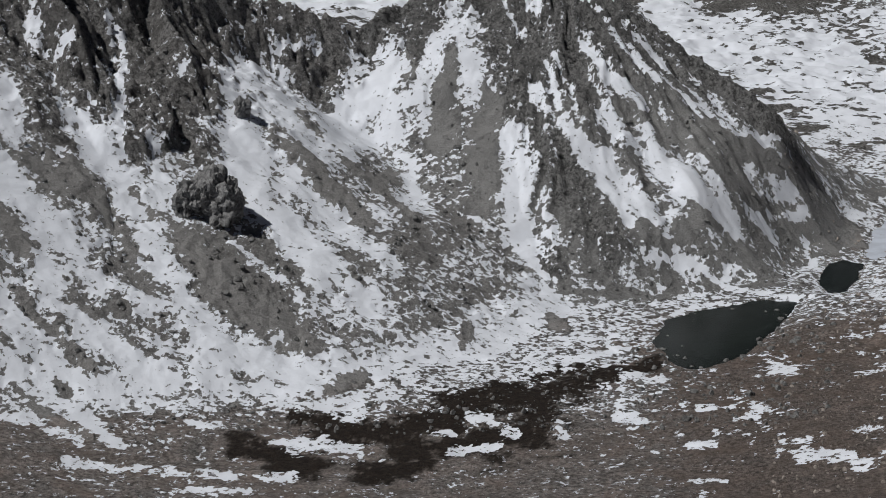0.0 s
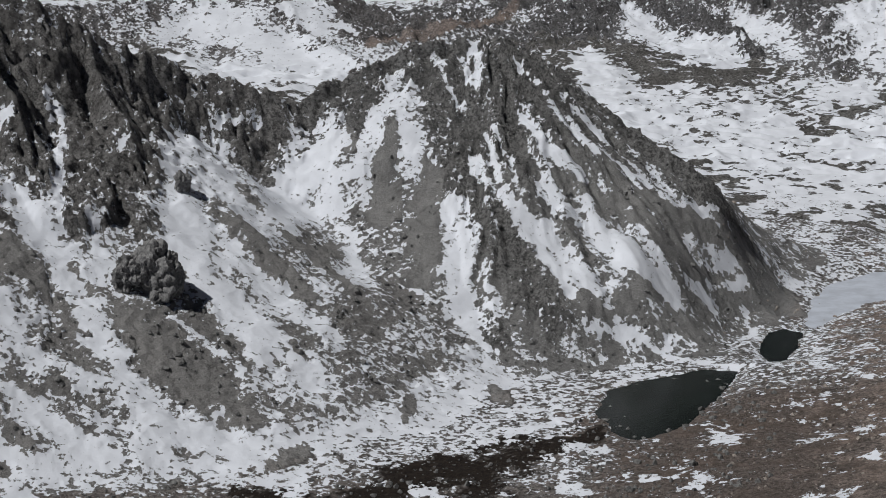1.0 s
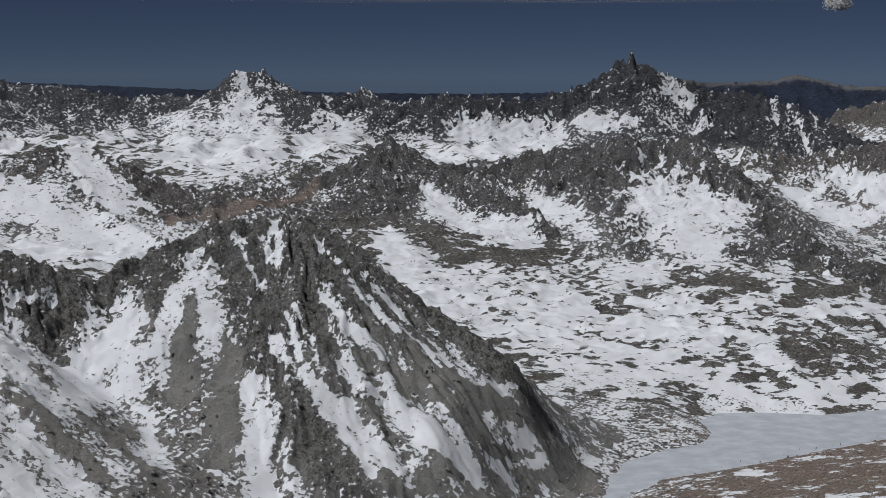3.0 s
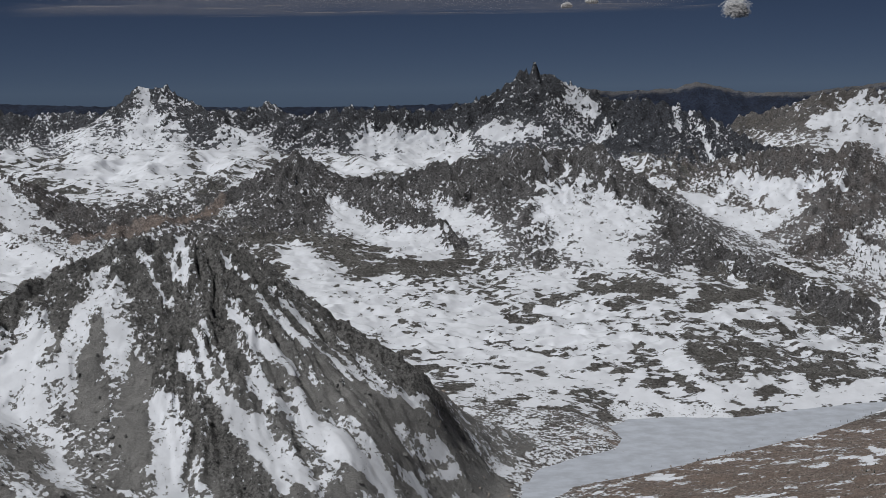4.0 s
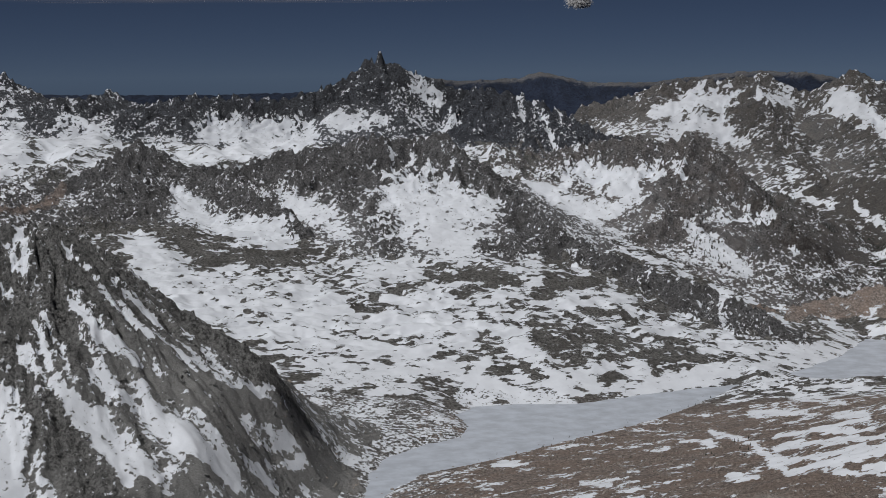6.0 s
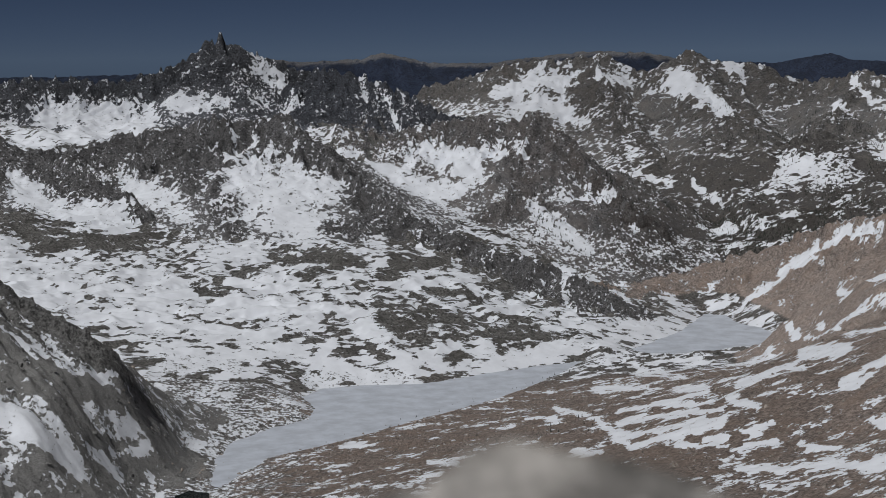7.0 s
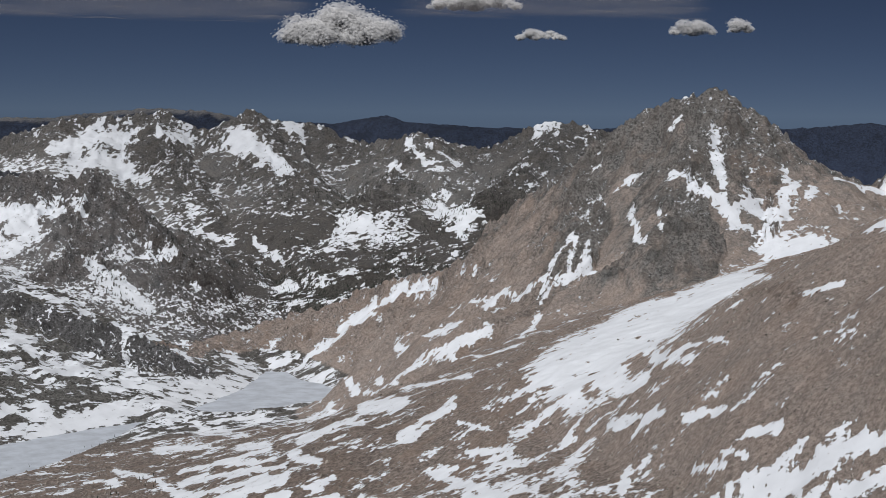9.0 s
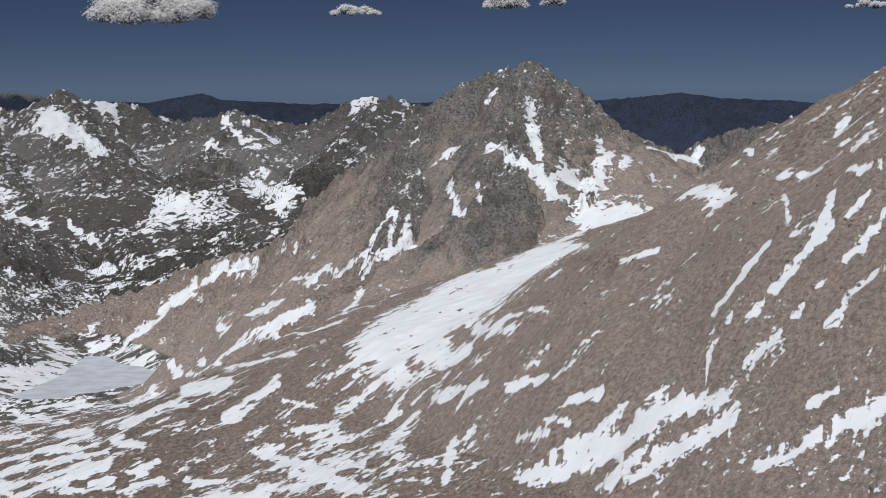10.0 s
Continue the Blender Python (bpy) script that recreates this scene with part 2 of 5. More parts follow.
def mountain_height(x, y, wx, wy, base, spec, fan=None):
    """Height of one mountain over the open ground, with the way along its crest and the way down from it."""
    lines, wall, steep, slope, reach, power, rib, depth, rough = spec
    best, along, down = np.full(x.shape, -1e9), np.zeros(x.shape), np.zeros(x.shape)
    start = 0.0
    for n, rows in enumerate(lines):
        p = crest(rows)
        w = wall * (1.0 if n == 0 else 0.35)
        for a, b in zip(p[:-1], p[1:]):
            ex, ey = b[0] - a[0], b[1] - a[1]
            ll = math.hypot(ex, ey)
            t = np.clip(((wx - a[0]) * ex + (wy - a[1]) * ey) / (ll * ll), 0, 1)
            d = np.hypot(wx - a[0] - t * ex, wy - a[1] - t * ey)
            tall = np.maximum(a[2] + t * (b[2] - a[2]) - base, 1.0)
            wa = np.minimum(w, 0.45 * tall)
            low = tall - wa * np.minimum(d * steep / np.maximum(wa, 0.1), 1)
            h = base - 8 + (low + 8) * np.maximum(1 - d / np.minimum(tall / slope, reach), 0) ** power
            m = h > best
            best = np.where(m, h, best)
            along = np.where(m, start + t * ll, along)
            down = np.where(m, d, down)
            start += ll
    if fan:
        (a0, e0, r0), feet, hollow = fan
        top = crest([(a0, e0, r0)])[0]
        dx, dy = wx - top[0], wy - top[1]
        d = np.hypot(dx, dy)
        turn = (np.degrees(np.arctan2(dx, -dy)) + a0 + 180) % 360 - 180
        foot = np.interp(turn, *np.array(feet, float).T)
        h = base - 6 + (top[2] - base + 6) * np.maximum(1 - d / foot, 0) ** hollow
        m = h > best
        best = np.where(m, h, best)
        along = np.where(m, 5000 + np.radians(turn) * 260, along)
        down = np.where(m, d * 0.8, down)
    return best, along, down


def shape_mountain(x, y, wx, wy, base, spec, seed, fan=None):
    """Adds ribs, gullies and crags. Returns height, how deep in a gully, way down from the crest, and fine streaks down the slope."""
    lines, wall, steep, slope, reach, power, rib, depth, rough = spec
    h, u, d = mountain_height(x, y, wx, wy, base, spec, fan)
    wob = 0.35 * rib * fbm(x, y, rib * 2.2, 3, seed)
    r1 = ridged((u + wob), d * 0.22, rib * 1.5, 3, seed + 5, 0.5)
    fade = smoothstep(0, 45, d) * (1 - 0.6 * smoothstep(150, 420, d))
    crag = ridged(x + wob, y - wob, 30, 4, seed + 11, 0.55)
    near_top = 1 - smoothstep(0.4, 1.3, d / (wall / steep * 2.2 + 60))
    fade = fade * smoothstep(0, 40, h - base)
    r2 = ridged(u - 1.4 * wob, d * 0.3, rib * 0.5, 3, seed + 23, 0.55)
    upper = smoothstep(4, 30, d) * (1 - 0.8 * smoothstep(90, 300, d)) * smoothstep(0, 40, h - base)
    h = h + 0.5 * depth * upper * (r2 - 0.45)
    h = h + depth * fade * (r1 - 0.45) + rough * (crag - 0.5) * (0.35 + near_top) * smoothstep(-5, 25, d)
    h = h + 0.6 * rough * ridged(u, d * 0.5, 26, 3, seed + 19) * (1 - smoothstep(0, 30, d)) - 0.2 * rough
    # fine streaks of rock and snow down the fall line
    wander = 9 * fbm(x, y, 40, 3, seed + 61)
    streak = fbm((u + wander) / 1.0, d * 0.16, 26, 5, seed + 71, 0.75)
    return h, 0.5 - r1 + 0.6 * (0.4 - r2) * upper, d, streak


def smax(a, b, k):
    t = np.clip(0.5 + 0.5 * (a - b) / k, 0, 1)
    return b + (a - b) * t + k * t * (1 - t)


def relief(x, y):
    """Height, owner (0: open ground, then the mountains in order), gully depth, way down from the crest, streaks."""
    r = np.hypot(x, y)
    base = ground_height(x, y)
    base = base + 5 * fbm(x, y, 160, 4, 3) * smoothstep(900, 1300, r) + 1.6 * fbm(x, y, 22, 3, 9)
    bench = smoothstep(2450, 2700, r) * (1 - smoothstep(3250, 3500, r))
    base = base + bench * 9 * (ridged(x + 20 * fbm(x, y, 70, 2, 77), y * 1.6, 85, 4, 41) - 0.5)
    base = base + smoothstep(3350, 3650, r) * (1 - smoothstep(4200, 4500, r)) * 26 * (ridged(x + 30 * fbm(x, y, 110, 2, 79), y, 210, 4, 43) - 0.6)
    shore = np.full(x.shape, 999.0)
    beds = []
    for level, pts in LAKES.values():
        box = plan(*np.array(pts, float).T)
        m = (x > box[0].min() - 200) & (x < box[0].max() + 200) & (y > box[1].min() - 200) & (y < box[1].max() + 200)
        if m.any():
            d = shore_distance(x[m], y[m], pts) + 5 * fbm(x[m], y[m], 30, 3, 71)
            shore[m] = np.minimum(shore[m], d)
            w = smoothstep(0, 140, d)
            banked = np.minimum(base[m], level + 0.6 + np.clip(d, 0, 200) * 0.3) * (1 - w) + base[m] * w
            base[m] = np.where(d < 40, np.maximum(banked, level + 0.5), banked)
            beds.append((m, d, level))
    for m, d, level in beds:
        base[m] = np.where(d < 0, level + np.maximum(0.12 * d, -5), base[m])
    hold = smoothstep(0, 130, shore)
    owner, gully, down, streak = np.zeros(x.shape, int), np.zeros(x.shape), np.full(x.shape, 999.0), np.zeros(x.shape)
    z = base.copy()
    wx, wy = x + 16 * fbm(x, y, 90, 3, 31), y + 16 * fbm(x, y, 90, 3, 57)
    for k, (name, spec) in enumerate(MOUNTAINS.items()):
        rows = np.concatenate([np.array(v, float) for v in spec[0]])
        px, py = plan(rows[:, 0], rows[:, 2])
        m = (x > px.min() - 700) & (x < px.max() + 700) & (y > py.min() - 700) & (y < py.max() + 700)
        if not m.any():
            continue
        h, g, d, st = shape_mountain(x[m], y[m], wx[m], wy[m], base[m], spec, 100 + 37 * k, FANS.get(name))
        keep = hold[m] if name != "tan_peak" else smoothstep(0, 300, shore[m])
        h = base[m] - 8 + (h - base[m] + 8) * keep
        zm = z[m]
        win = h > zm - 3
        z[m] = smax(h, zm, 7.0)
        owner[m] = np.where(win, k + 1, owner[m])
        gully[m] = np.where(win, g, gully[m])
        down[m] = np.where(win, d, down[m])
        streak[m] = np.where(win, st, streak[m])
    # the summit that carries the eye falls away on all sides
    cap = EYE - 1.62 - 0.72 * np.maximum(r - 1.6, 0) + 0.15 * fbm(x, y, 0.9, 3, 88) * smoothstep(0.5, 2, r) + 0.04 * r * fbm(x, y, 14, 3, 15)
    z = np.where(r < 900, np.maximum(np.minimum(z, EYE - 8 - 0.42 * r), cap), z)
    return z, owner, gully, down, streak


# Lines of snow, scree, bare rock and bog on the land: width, lean, then compass angle and distance along each
SNOW_LINES = [(31, 0.72, -15.35, 1566, -14.33, 1522, -13.29, 1488), (21, 0.67, -13.11, 1478, -12.01, 1448, -10.69, 1428), (27, 0.7, -14.22, 1450, -13.45, 1404, -11.99, 1366, -10.08, 1332), (25, 0.76, -15.73, 1410, -14.72, 1362, -13.43, 1338, -12.3, 1320), (16, 0.6, -15.92, 1342, -14.43, 1324, -13.15, 1280, -12.02, 1228), (35, 0.82, -12.4, 1664, -11.74, 1614, -10.86, 1566), (34, 0.63, -10.53, 1522, -9.63, 1470, -9.11, 1420, -7.57, 1378, -5.14, 1366), (11, 0.9, -10.95, 1806, -11.21, 1690, -11.2, 1632), (11, 0.98, -11.39, 1816, -11.21, 1780), (12, 0.99, -12.56, 1752, -13.07, 1752), (16, 1.0, -13.9, 1792, -13.81, 1758)]
SNOW_LINES += [(19, 1.0, -9.02, 1768, -9.13, 1766), (10, 0.65, -7.57, 1530, -6.6, 1510, -5.23, 1474), (24, 0.69, -14.88, 1614, -14.96, 1672), (40, 0.65, -6.89, 1706, -6.77, 1638, -5.94, 1576, -4.38, 1522, -2.78, 1496), (29, 0.18, -6.89, 1850, -6.12, 1832, -5.55, 1820), (26, 0.5, -7.47, 1810, -7.31, 1768), (24, 0.53, -5.27, 1658, -4.1, 1632, -3.53, 1590, -1.93, 1568), (39, 0.68, -1.75, 1942, -2.56, 1928, -3.0, 1880, -3.62, 1780), (41, 0.84, -1.77, 1914, -2.01, 1866, -2.42, 1854), (18, 0.83, -0.05, 1968, -0.67, 1906, -0.7, 1864), (18, 0.89, 0.74, 1980, 0.92, 1920, 1.16, 1876)]
SNOW_LINES += [(23, 0.91, 2.49, 1822, 2.69, 1776, 2.38, 1736, 3.08, 1712), (16, 0.84, 4.39, 1820, 5.39, 1788, 6.1, 1754, 6.61, 1718), (22, 0.92, 5.68, 1842, 6.98, 1820, 8.39, 1786, 9.8, 1774), (14, 0.83, 6.96, 1850, 7.77, 1818, 9.38, 1790), (19, 0.84, 9.19, 1772, 10.2, 1780), (11, 0.82, 5.07, 1936, 5.96, 1884, 7.15, 1880), (8, 0.69, 6.44, 1958, 7.33, 1922, 8.81, 1922), (6, 0.8, 9.11, 1934, 10.49, 1926, 11.87, 1944), (13, 0.94, 10.73, 1888, 12.41, 1926), (9, 0.6, 10.77, 1828, 11.79, 1836), (9, 0.47, 12.87, 1880, 13.39, 1806), (8, 0.82, 11.56, 1864, 12.82, 1920)]
SNOW_LINES += [(8, 0.65, 7.23, 1690, 9.04, 1710, 11.26, 1676, 12.55, 1654), (4, 0.29, 7.47, 1558, 8.88, 1614, 10.08, 1638), (5, 0.3, 4.41, 1430, 6.26, 1474, 7.89, 1502), (8, 0.81, 3.69, 1906, 4.19, 1844), (6, 0.78, 4.58, 1870, 4.74, 1834), (11, 1.0, -5.47, 1934, -4.31, 1950), (12, 0.83, -10.14, 1650, -9.85, 1588), (8, 0.75, -10.52, 1590, -10.77, 1616), (11, 0.36, -4.77, 1312, -3.1, 1316), (12, 0.35, -3.75, 1284, -2.93, 1244), (7, 0.37, -2.46, 1360, -2.27, 1310), (9, 0.35, -1.46, 1262, 0.22, 1256), (8, 0.33, -4.82, 1234, -3.16, 1210)]
SNOW_LINES += [(12, 0.54, -9.03, 1346, -7.02, 1342, -5.16, 1342), (20, 0.77, 0.67, 2010, 0.03, 1960, -0.48, 1908), (20, 0.94, 1.06, 1988, 1.16, 1918, 1.19, 1878), (39, 0.81, -1.74, 1940, -3.01, 1916, -3.51, 1886), (29, 0.84, 2.56, 1824, 2.85, 1762, 2.54, 1714, 3.13, 1678), (10, 0.58, 3.39, 2048, 3.49, 1972), (7, 0.84, 1.92, 2034, 2.4, 1980, 2.98, 1956), (7, 0.88, 2.9, 2034, 3.19, 1978), (9, 0.85, 4.97, 1936, 5.76, 1896, 7.06, 1886), (8, 0.71, 6.56, 1956, 7.55, 1920, 9.36, 1922, 10.36, 1914), (11, 0.71, 5.96, 1882, 7.06, 1872)]
SNOW_LINES += [(18, 0.85, 4.36, 1820, 5.35, 1780, 6.35, 1746, 7.97, 1730), (21, 0.85, 6.96, 1844, 7.96, 1810, 9.37, 1782, 10.18, 1786), (25, 0.84, 5.75, 1790, 6.76, 1750, 7.97, 1742), (6, 0.59, 7.35, 1968, 8.95, 1938), (5, 0.75, 4.66, 1870, 4.76, 1838), (5, 0.58, 9.35, 1952, 10.56, 1922, 12.37, 1972), (12, 0.89, 11.28, 1880, 12.48, 1928), (7, 0.65, 10.99, 1834, 11.8, 1848), (6, 0.8, 3.97, 1914, 4.36, 1880), (6, 0.98, 5.56, 1846, 6.36, 1820), (5, 0.67, 8.36, 1908, 9.16, 1910), (12, 0.82, 4.77, 2004, 5.76, 1972), (5, 0.67, 6.36, 1976, 7.15, 1970)]
SNOW_LINES += [(11, 0.67, -1.33, 1970, -1.16, 1926), (6, 0.29, 13.16, 2360, 14.77, 2198), (52, 0.36, -3.45, 3320, -2.8, 3236, -2.05, 3158), (68, 0.55, -6.4, 3182, -4.73, 3120, -2.84, 3032), (58, 0.61, -5.65, 3180, -5.09, 3158), (65, 0.42, -1.3, 2974, -2.85, 2962, -4.76, 2932), (23, 0.58, -6.79, 3150, -7.53, 3138), (16, 0.52, -1.28, 3156, -0.71, 3126), (68, 0.17, -7.11, 3688, -5.99, 3738), (28, 0.29, -5.61, 3970, -6.19, 3582), (59, 0.33, 7.38, 3066, 8.3, 2924, 9.12, 2800), (49, 0.5, 9.04, 3296, 10.26, 3222, 12.18, 3176), (31, 0.53, 8.77, 3348, 9.03, 3274)]
SNOW_LINES += [(41, 0.56, 12.5, 3334, 13.96, 3260), (24, 0.48, 13.37, 3286, 14.53, 3162), (118, 0.53, 16.72, 3290, 17.5, 3232, 18.27, 3170), (73, 0.66, 16.33, 3322, 19.08, 3290), (20, 0.79, 17.33, 3418, 17.02, 3324), (15, 0.85, 16.11, 3424, 16.29, 3336), (31, 0.59, 19.58, 3304, 18.87, 3214), (22, 0.38, 21.08, 3132, 21.16, 3006), (13, 0.37, 16.68, 3116, 16.07, 2970), (8, 0.33, 17.27, 3094, 18.66, 3084, 20.25, 3032, 21.24, 3006), (27, 0.34, 15.86, 2844, 17.84, 2836, 19.83, 2824), (19, 0.46, 20.22, 2712, 20.41, 2596), (17, 0.28, 22.23, 2920, 23.81, 2924)]
SNOW_LINES += [(30, 0.38, 9.78, 2732, 12.69, 2718, 15.84, 2736), (25, 0.29, 9.43, 2844, 11.36, 2898, 13.11, 2886), (31, 0.26, 12.71, 2808, 14.28, 2796), (24, 0.38, 16.64, 2714, 19.83, 2730), (29, 0.36, 10.74, 2690, 13.07, 2618), (15, 0.28, 24.01, 2958, 25.4, 2866, 27.57, 2840, 29.73, 2874), (24, 0.26, 29.14, 2886, 30.5, 2946, 32.43, 3058), (10, 0.19, 24.8, 2858, 25.0, 2768), (9, 0.34, 23.82, 3080, 23.91, 2974), (19, 0.47, 25.4, 2618, 26.78, 2662), (23, 0.46, 24.6, 2656, 24.8, 2588), (15, 0.41, 22.61, 2560, 23.8, 2508), (18, 0.51, 20.19, 2482, 21.6, 2486)]
SNOW_LINES += [(14, 0.47, 27.76, 3238, 27.57, 3010), (33, 0.76, 16.98, 4100, 17.76, 4084), (40, 0.61, 13.94, 3952, 15.59, 3920), (49, 0.62, 12.48, 3980, 9.6, 3944), (25, 0.31, 8.64, 3878, 8.9, 3734), (43, 0.23, 10.54, 3844, 13.24, 3910), (13, 0.36, 21.09, 3952, 21.58, 3888, 22.07, 3748), (10, 0.4, 21.88, 3944, 22.37, 3894), (26, 0.68, 17.84, 3910, 18.34, 3914), (12, 0.37, 20.51, 3960, 20.7, 3910), (48, 0.62, 22.85, 3680, 23.83, 3612, 25.41, 3646), (21, 0.62, 22.26, 3668, 21.86, 3578), (24, 0.68, 25.89, 3650, 26.19, 3604), (39, 0.56, 21.85, 3534, 23.83, 3534)]
SNOW_LINES += [(31, 0.52, 22.64, 3494, 24.62, 3568), (45, 0.64, 27.17, 3416, 27.95, 3384), (23, 0.77, 26.38, 3462, 26.87, 3446), (35, 0.5, 25.21, 4322, 26.38, 4386, 27.93, 4392), (41, 0.62, 31.19, 4316, 32.13, 4264), (19, 0.43, 28.8, 4354, 29.47, 4370), (22, 0.56, 25.8, 4268, 27.74, 4254), (13, 0.37, 19.89, 3642, 20.38, 3672), (47, 0.58, 26.58, 4284, 27.55, 4254), (24, 0.4, 32.33, 4170, 33.27, 4106), (26, 0.7, 24.62, 3616, 23.83, 3572), (54, 0.51, 2.45, 4166, 2.05, 4104), (22, 0.37, 2.26, 4284, 2.45, 4248, 2.06, 4170), (56, 0.1, 3.22, 3882, 2.04, 3792)]
SNOW_LINES += [(72, 0.24, 4.4, 3892, 5.97, 4018), (55, 0.13, 0.1, 3876, 1.65, 3664), (49, 0.58, 9.9, 3958, 11.86, 3942), (41, 0.42, 9.32, 3726, 9.91, 3742), (66, 0.13, -6.74, 3604, -7.48, 3654), (42, 0.51, 25.41, 4326, 26.59, 4374, 27.37, 4386), (32, 0.48, 29.13, 4348, 29.72, 4392), (56, 0.53, 31.29, 4312, 31.88, 4248, 32.47, 4216), (22, 0.35, 33.26, 4396, 33.65, 4392), (21, 0.44, 37.36, 4268, 37.94, 4176, 38.52, 4130), (15, 0.44, 38.13, 4254, 39.1, 4180), (16, 0.22, 42.52, 4274, 41.77, 4254), (42, 0.52, 35.22, 3856, 36.2, 3832), (57, 0.52, 38.53, 3970, 39.5, 3804)]
SNOW_LINES += [(22, 0.44, 38.93, 3784, 39.32, 3738), (19, 0.91, 32.06, 3796, 32.85, 3756), (37, 0.46, 27.35, 4248, 28.33, 4136), (18, 0.5, 36.78, 4156, 37.36, 4116), (15, 0.82, 30.06, 3446, 29.87, 3464), (20, 0.68, 26.5, 3422, 27.68, 3398), (30, 0.56, 27.68, 3398, 28.27, 3370), (16, 0.73, 28.29, 3542, 29.28, 3524), (14, 0.57, 30.08, 3850, 31.27, 3822), (14, 0.54, 33.84, 3756, 34.82, 3734), (16, 0.43, 32.25, 3624, 33.24, 3620), (21, 0.66, 47.98, 2610, 48.08, 2538, 48.27, 2480), (18, 0.67, 46.6, 2516, 47.19, 2494, 47.78, 2466), (32, 0.83, 48.17, 2450, 48.76, 2422)]
SNOW_LINES += [(30, 0.75, 49.16, 2464, 49.94, 2470), (20, 0.54, 49.75, 2410, 50.72, 2546), (11, 0.81, 46.41, 2648, 46.71, 2654), (13, 0.72, 44.63, 2596, 45.22, 2608), (9, 0.49, 45.11, 2520, 45.6, 2342), (7, 0.72, 46.1, 2450, 46.2, 2354), (13, 0.63, 50.33, 2576, 50.72, 2512), (15, 0.56, 51.31, 2530, 51.11, 2510), (11, 0.31, 52.08, 2624, 52.86, 2632, 53.82, 2662), (5, 0.26, 55.36, 1630, 55.55, 1604), (32, 0.13, 42.19, 1700, 43.59, 1766, 44.79, 1872, 46.18, 1914), (54, 0.19, 43.58, 1632, 45.18, 1704, 46.78, 1822, 48.17, 1982), (48, 0.13, 45.78, 1782, 47.77, 1874, 48.76, 1994)]
SNOW_LINES += [(36, 0.33, 48.37, 1978, 49.94, 2354, 51.12, 2364), (29, 0.42, 50.34, 2350, 51.7, 2376), (15, 0.26, 53.45, 1416, 54.51, 1352), (25, 0.26, 42.18, 1632, 43.58, 1566), (15, 0.26, 43.97, 1550, 45.57, 1472), (11, 0.23, 45.98, 1536, 47.17, 1396), (5, 0.39, 51.12, 1332, 52.3, 1316), (4, 0.32, 47.17, 1462, 48.56, 1354), (16, 0.52, 32.5, 3202, 33.56, 3204, 34.53, 3206, 35.32, 3230, 36.9, 3188), (23, 0.59, 35.13, 3244, 36.11, 3234, 37.1, 3200, 38.28, 3122), (12, 0.2, 37.06, 2588, 38.25, 2406, 39.24, 2410), (17, 0.53, 36.94, 2290, 38.03, 2310, 39.22, 2306, 40.22, 2306)]
SNOW_LINES += [(15, 0.44, 40.23, 2440, 40.83, 2446), (12, 0.64, 40.83, 2436, 41.62, 2388, 42.22, 2380), (19, 0.87, 42.22, 2364, 43.01, 2354, 43.81, 2368), (9, 0.47, 42.43, 2392, 43.03, 2486), (9, 0.65, 43.62, 2454, 43.51, 2364), (10, 0.73, 43.02, 2364, 43.23, 2482), (8, 0.32, 40.43, 2440, 38.85, 2562), (8, 0.45, 39.27, 2800, 39.76, 2696), (7, 0.15, 41.4, 2178, 42.01, 2302), (7, 0.27, 38.83, 2306, 40.01, 2076, 41.2, 2058), (6, 0.44, 54.35, 1126, 55.21, 1138, 56.16, 1158), (8, 0.75, 55.42, 1090, 56.36, 1100, 57.49, 1110, 58.23, 1114)]
SNOW_LINES += [(7, 0.77, 57.05, 1062, 57.88, 1072, 58.81, 1082, 59.45, 1090), (6, 0.68, 58.18, 1036, 59.2, 1044, 60.08, 1044), (6, 0.61, 58.78, 1116, 59.51, 1126), (7, 0.58, 57.67, 1120, 57.85, 1126), (6, 0.43, 58.21, 1154, 58.03, 1128), (5, 0.77, 59.63, 1090, 60.05, 1100), (6, 0.36, 58.37, 1364, 58.69, 1386), (5, 0.51, 59.77, 1158, 59.87, 1144), (4, 0.24, 56.61, 1258, 56.81, 1168), (5, 0.21, 57.07, 1284, 57.82, 1258), (6, 0.72, 54.17, 1090, 54.84, 1100), (5, 0.7, 55.44, 1054, 56.48, 1054), (3, 0.87, 57.56, 982, 58.51, 982), (4, 0.37, 58.76, 1180, 59.5, 1158)]
SNOW_LINES += [(11, 0.59, 47.55, 1110, 49.16, 1082, 50.35, 1082), (14, 0.59, 50.35, 1082, 51.54, 1072, 53.11, 1072), (10, 0.62, 53.11, 1054, 54.67, 1036), (8, 0.67, 48.76, 1110, 49.95, 1100, 51.14, 1100), (8, 0.61, 51.15, 1036, 52.73, 1026, 53.9, 1018, 54.87, 1008), (6, 0.58, 50.35, 1036, 51.55, 1018, 52.73, 1018), (9, 0.52, 47.56, 1168, 48.56, 1138), (15, 0.92, 59.67, 956, 60.19, 956), (13, 0.9, 58.56, 956, 60.21, 956), (8, 0.75, 55.87, 956, 57.41, 956), (10, 0.25, 43.15, 1362, 43.96, 1396), (7, 0.3, 42.95, 1430, 43.56, 1462), (7, 0.31, 44.56, 1394, 46.36, 1298)]
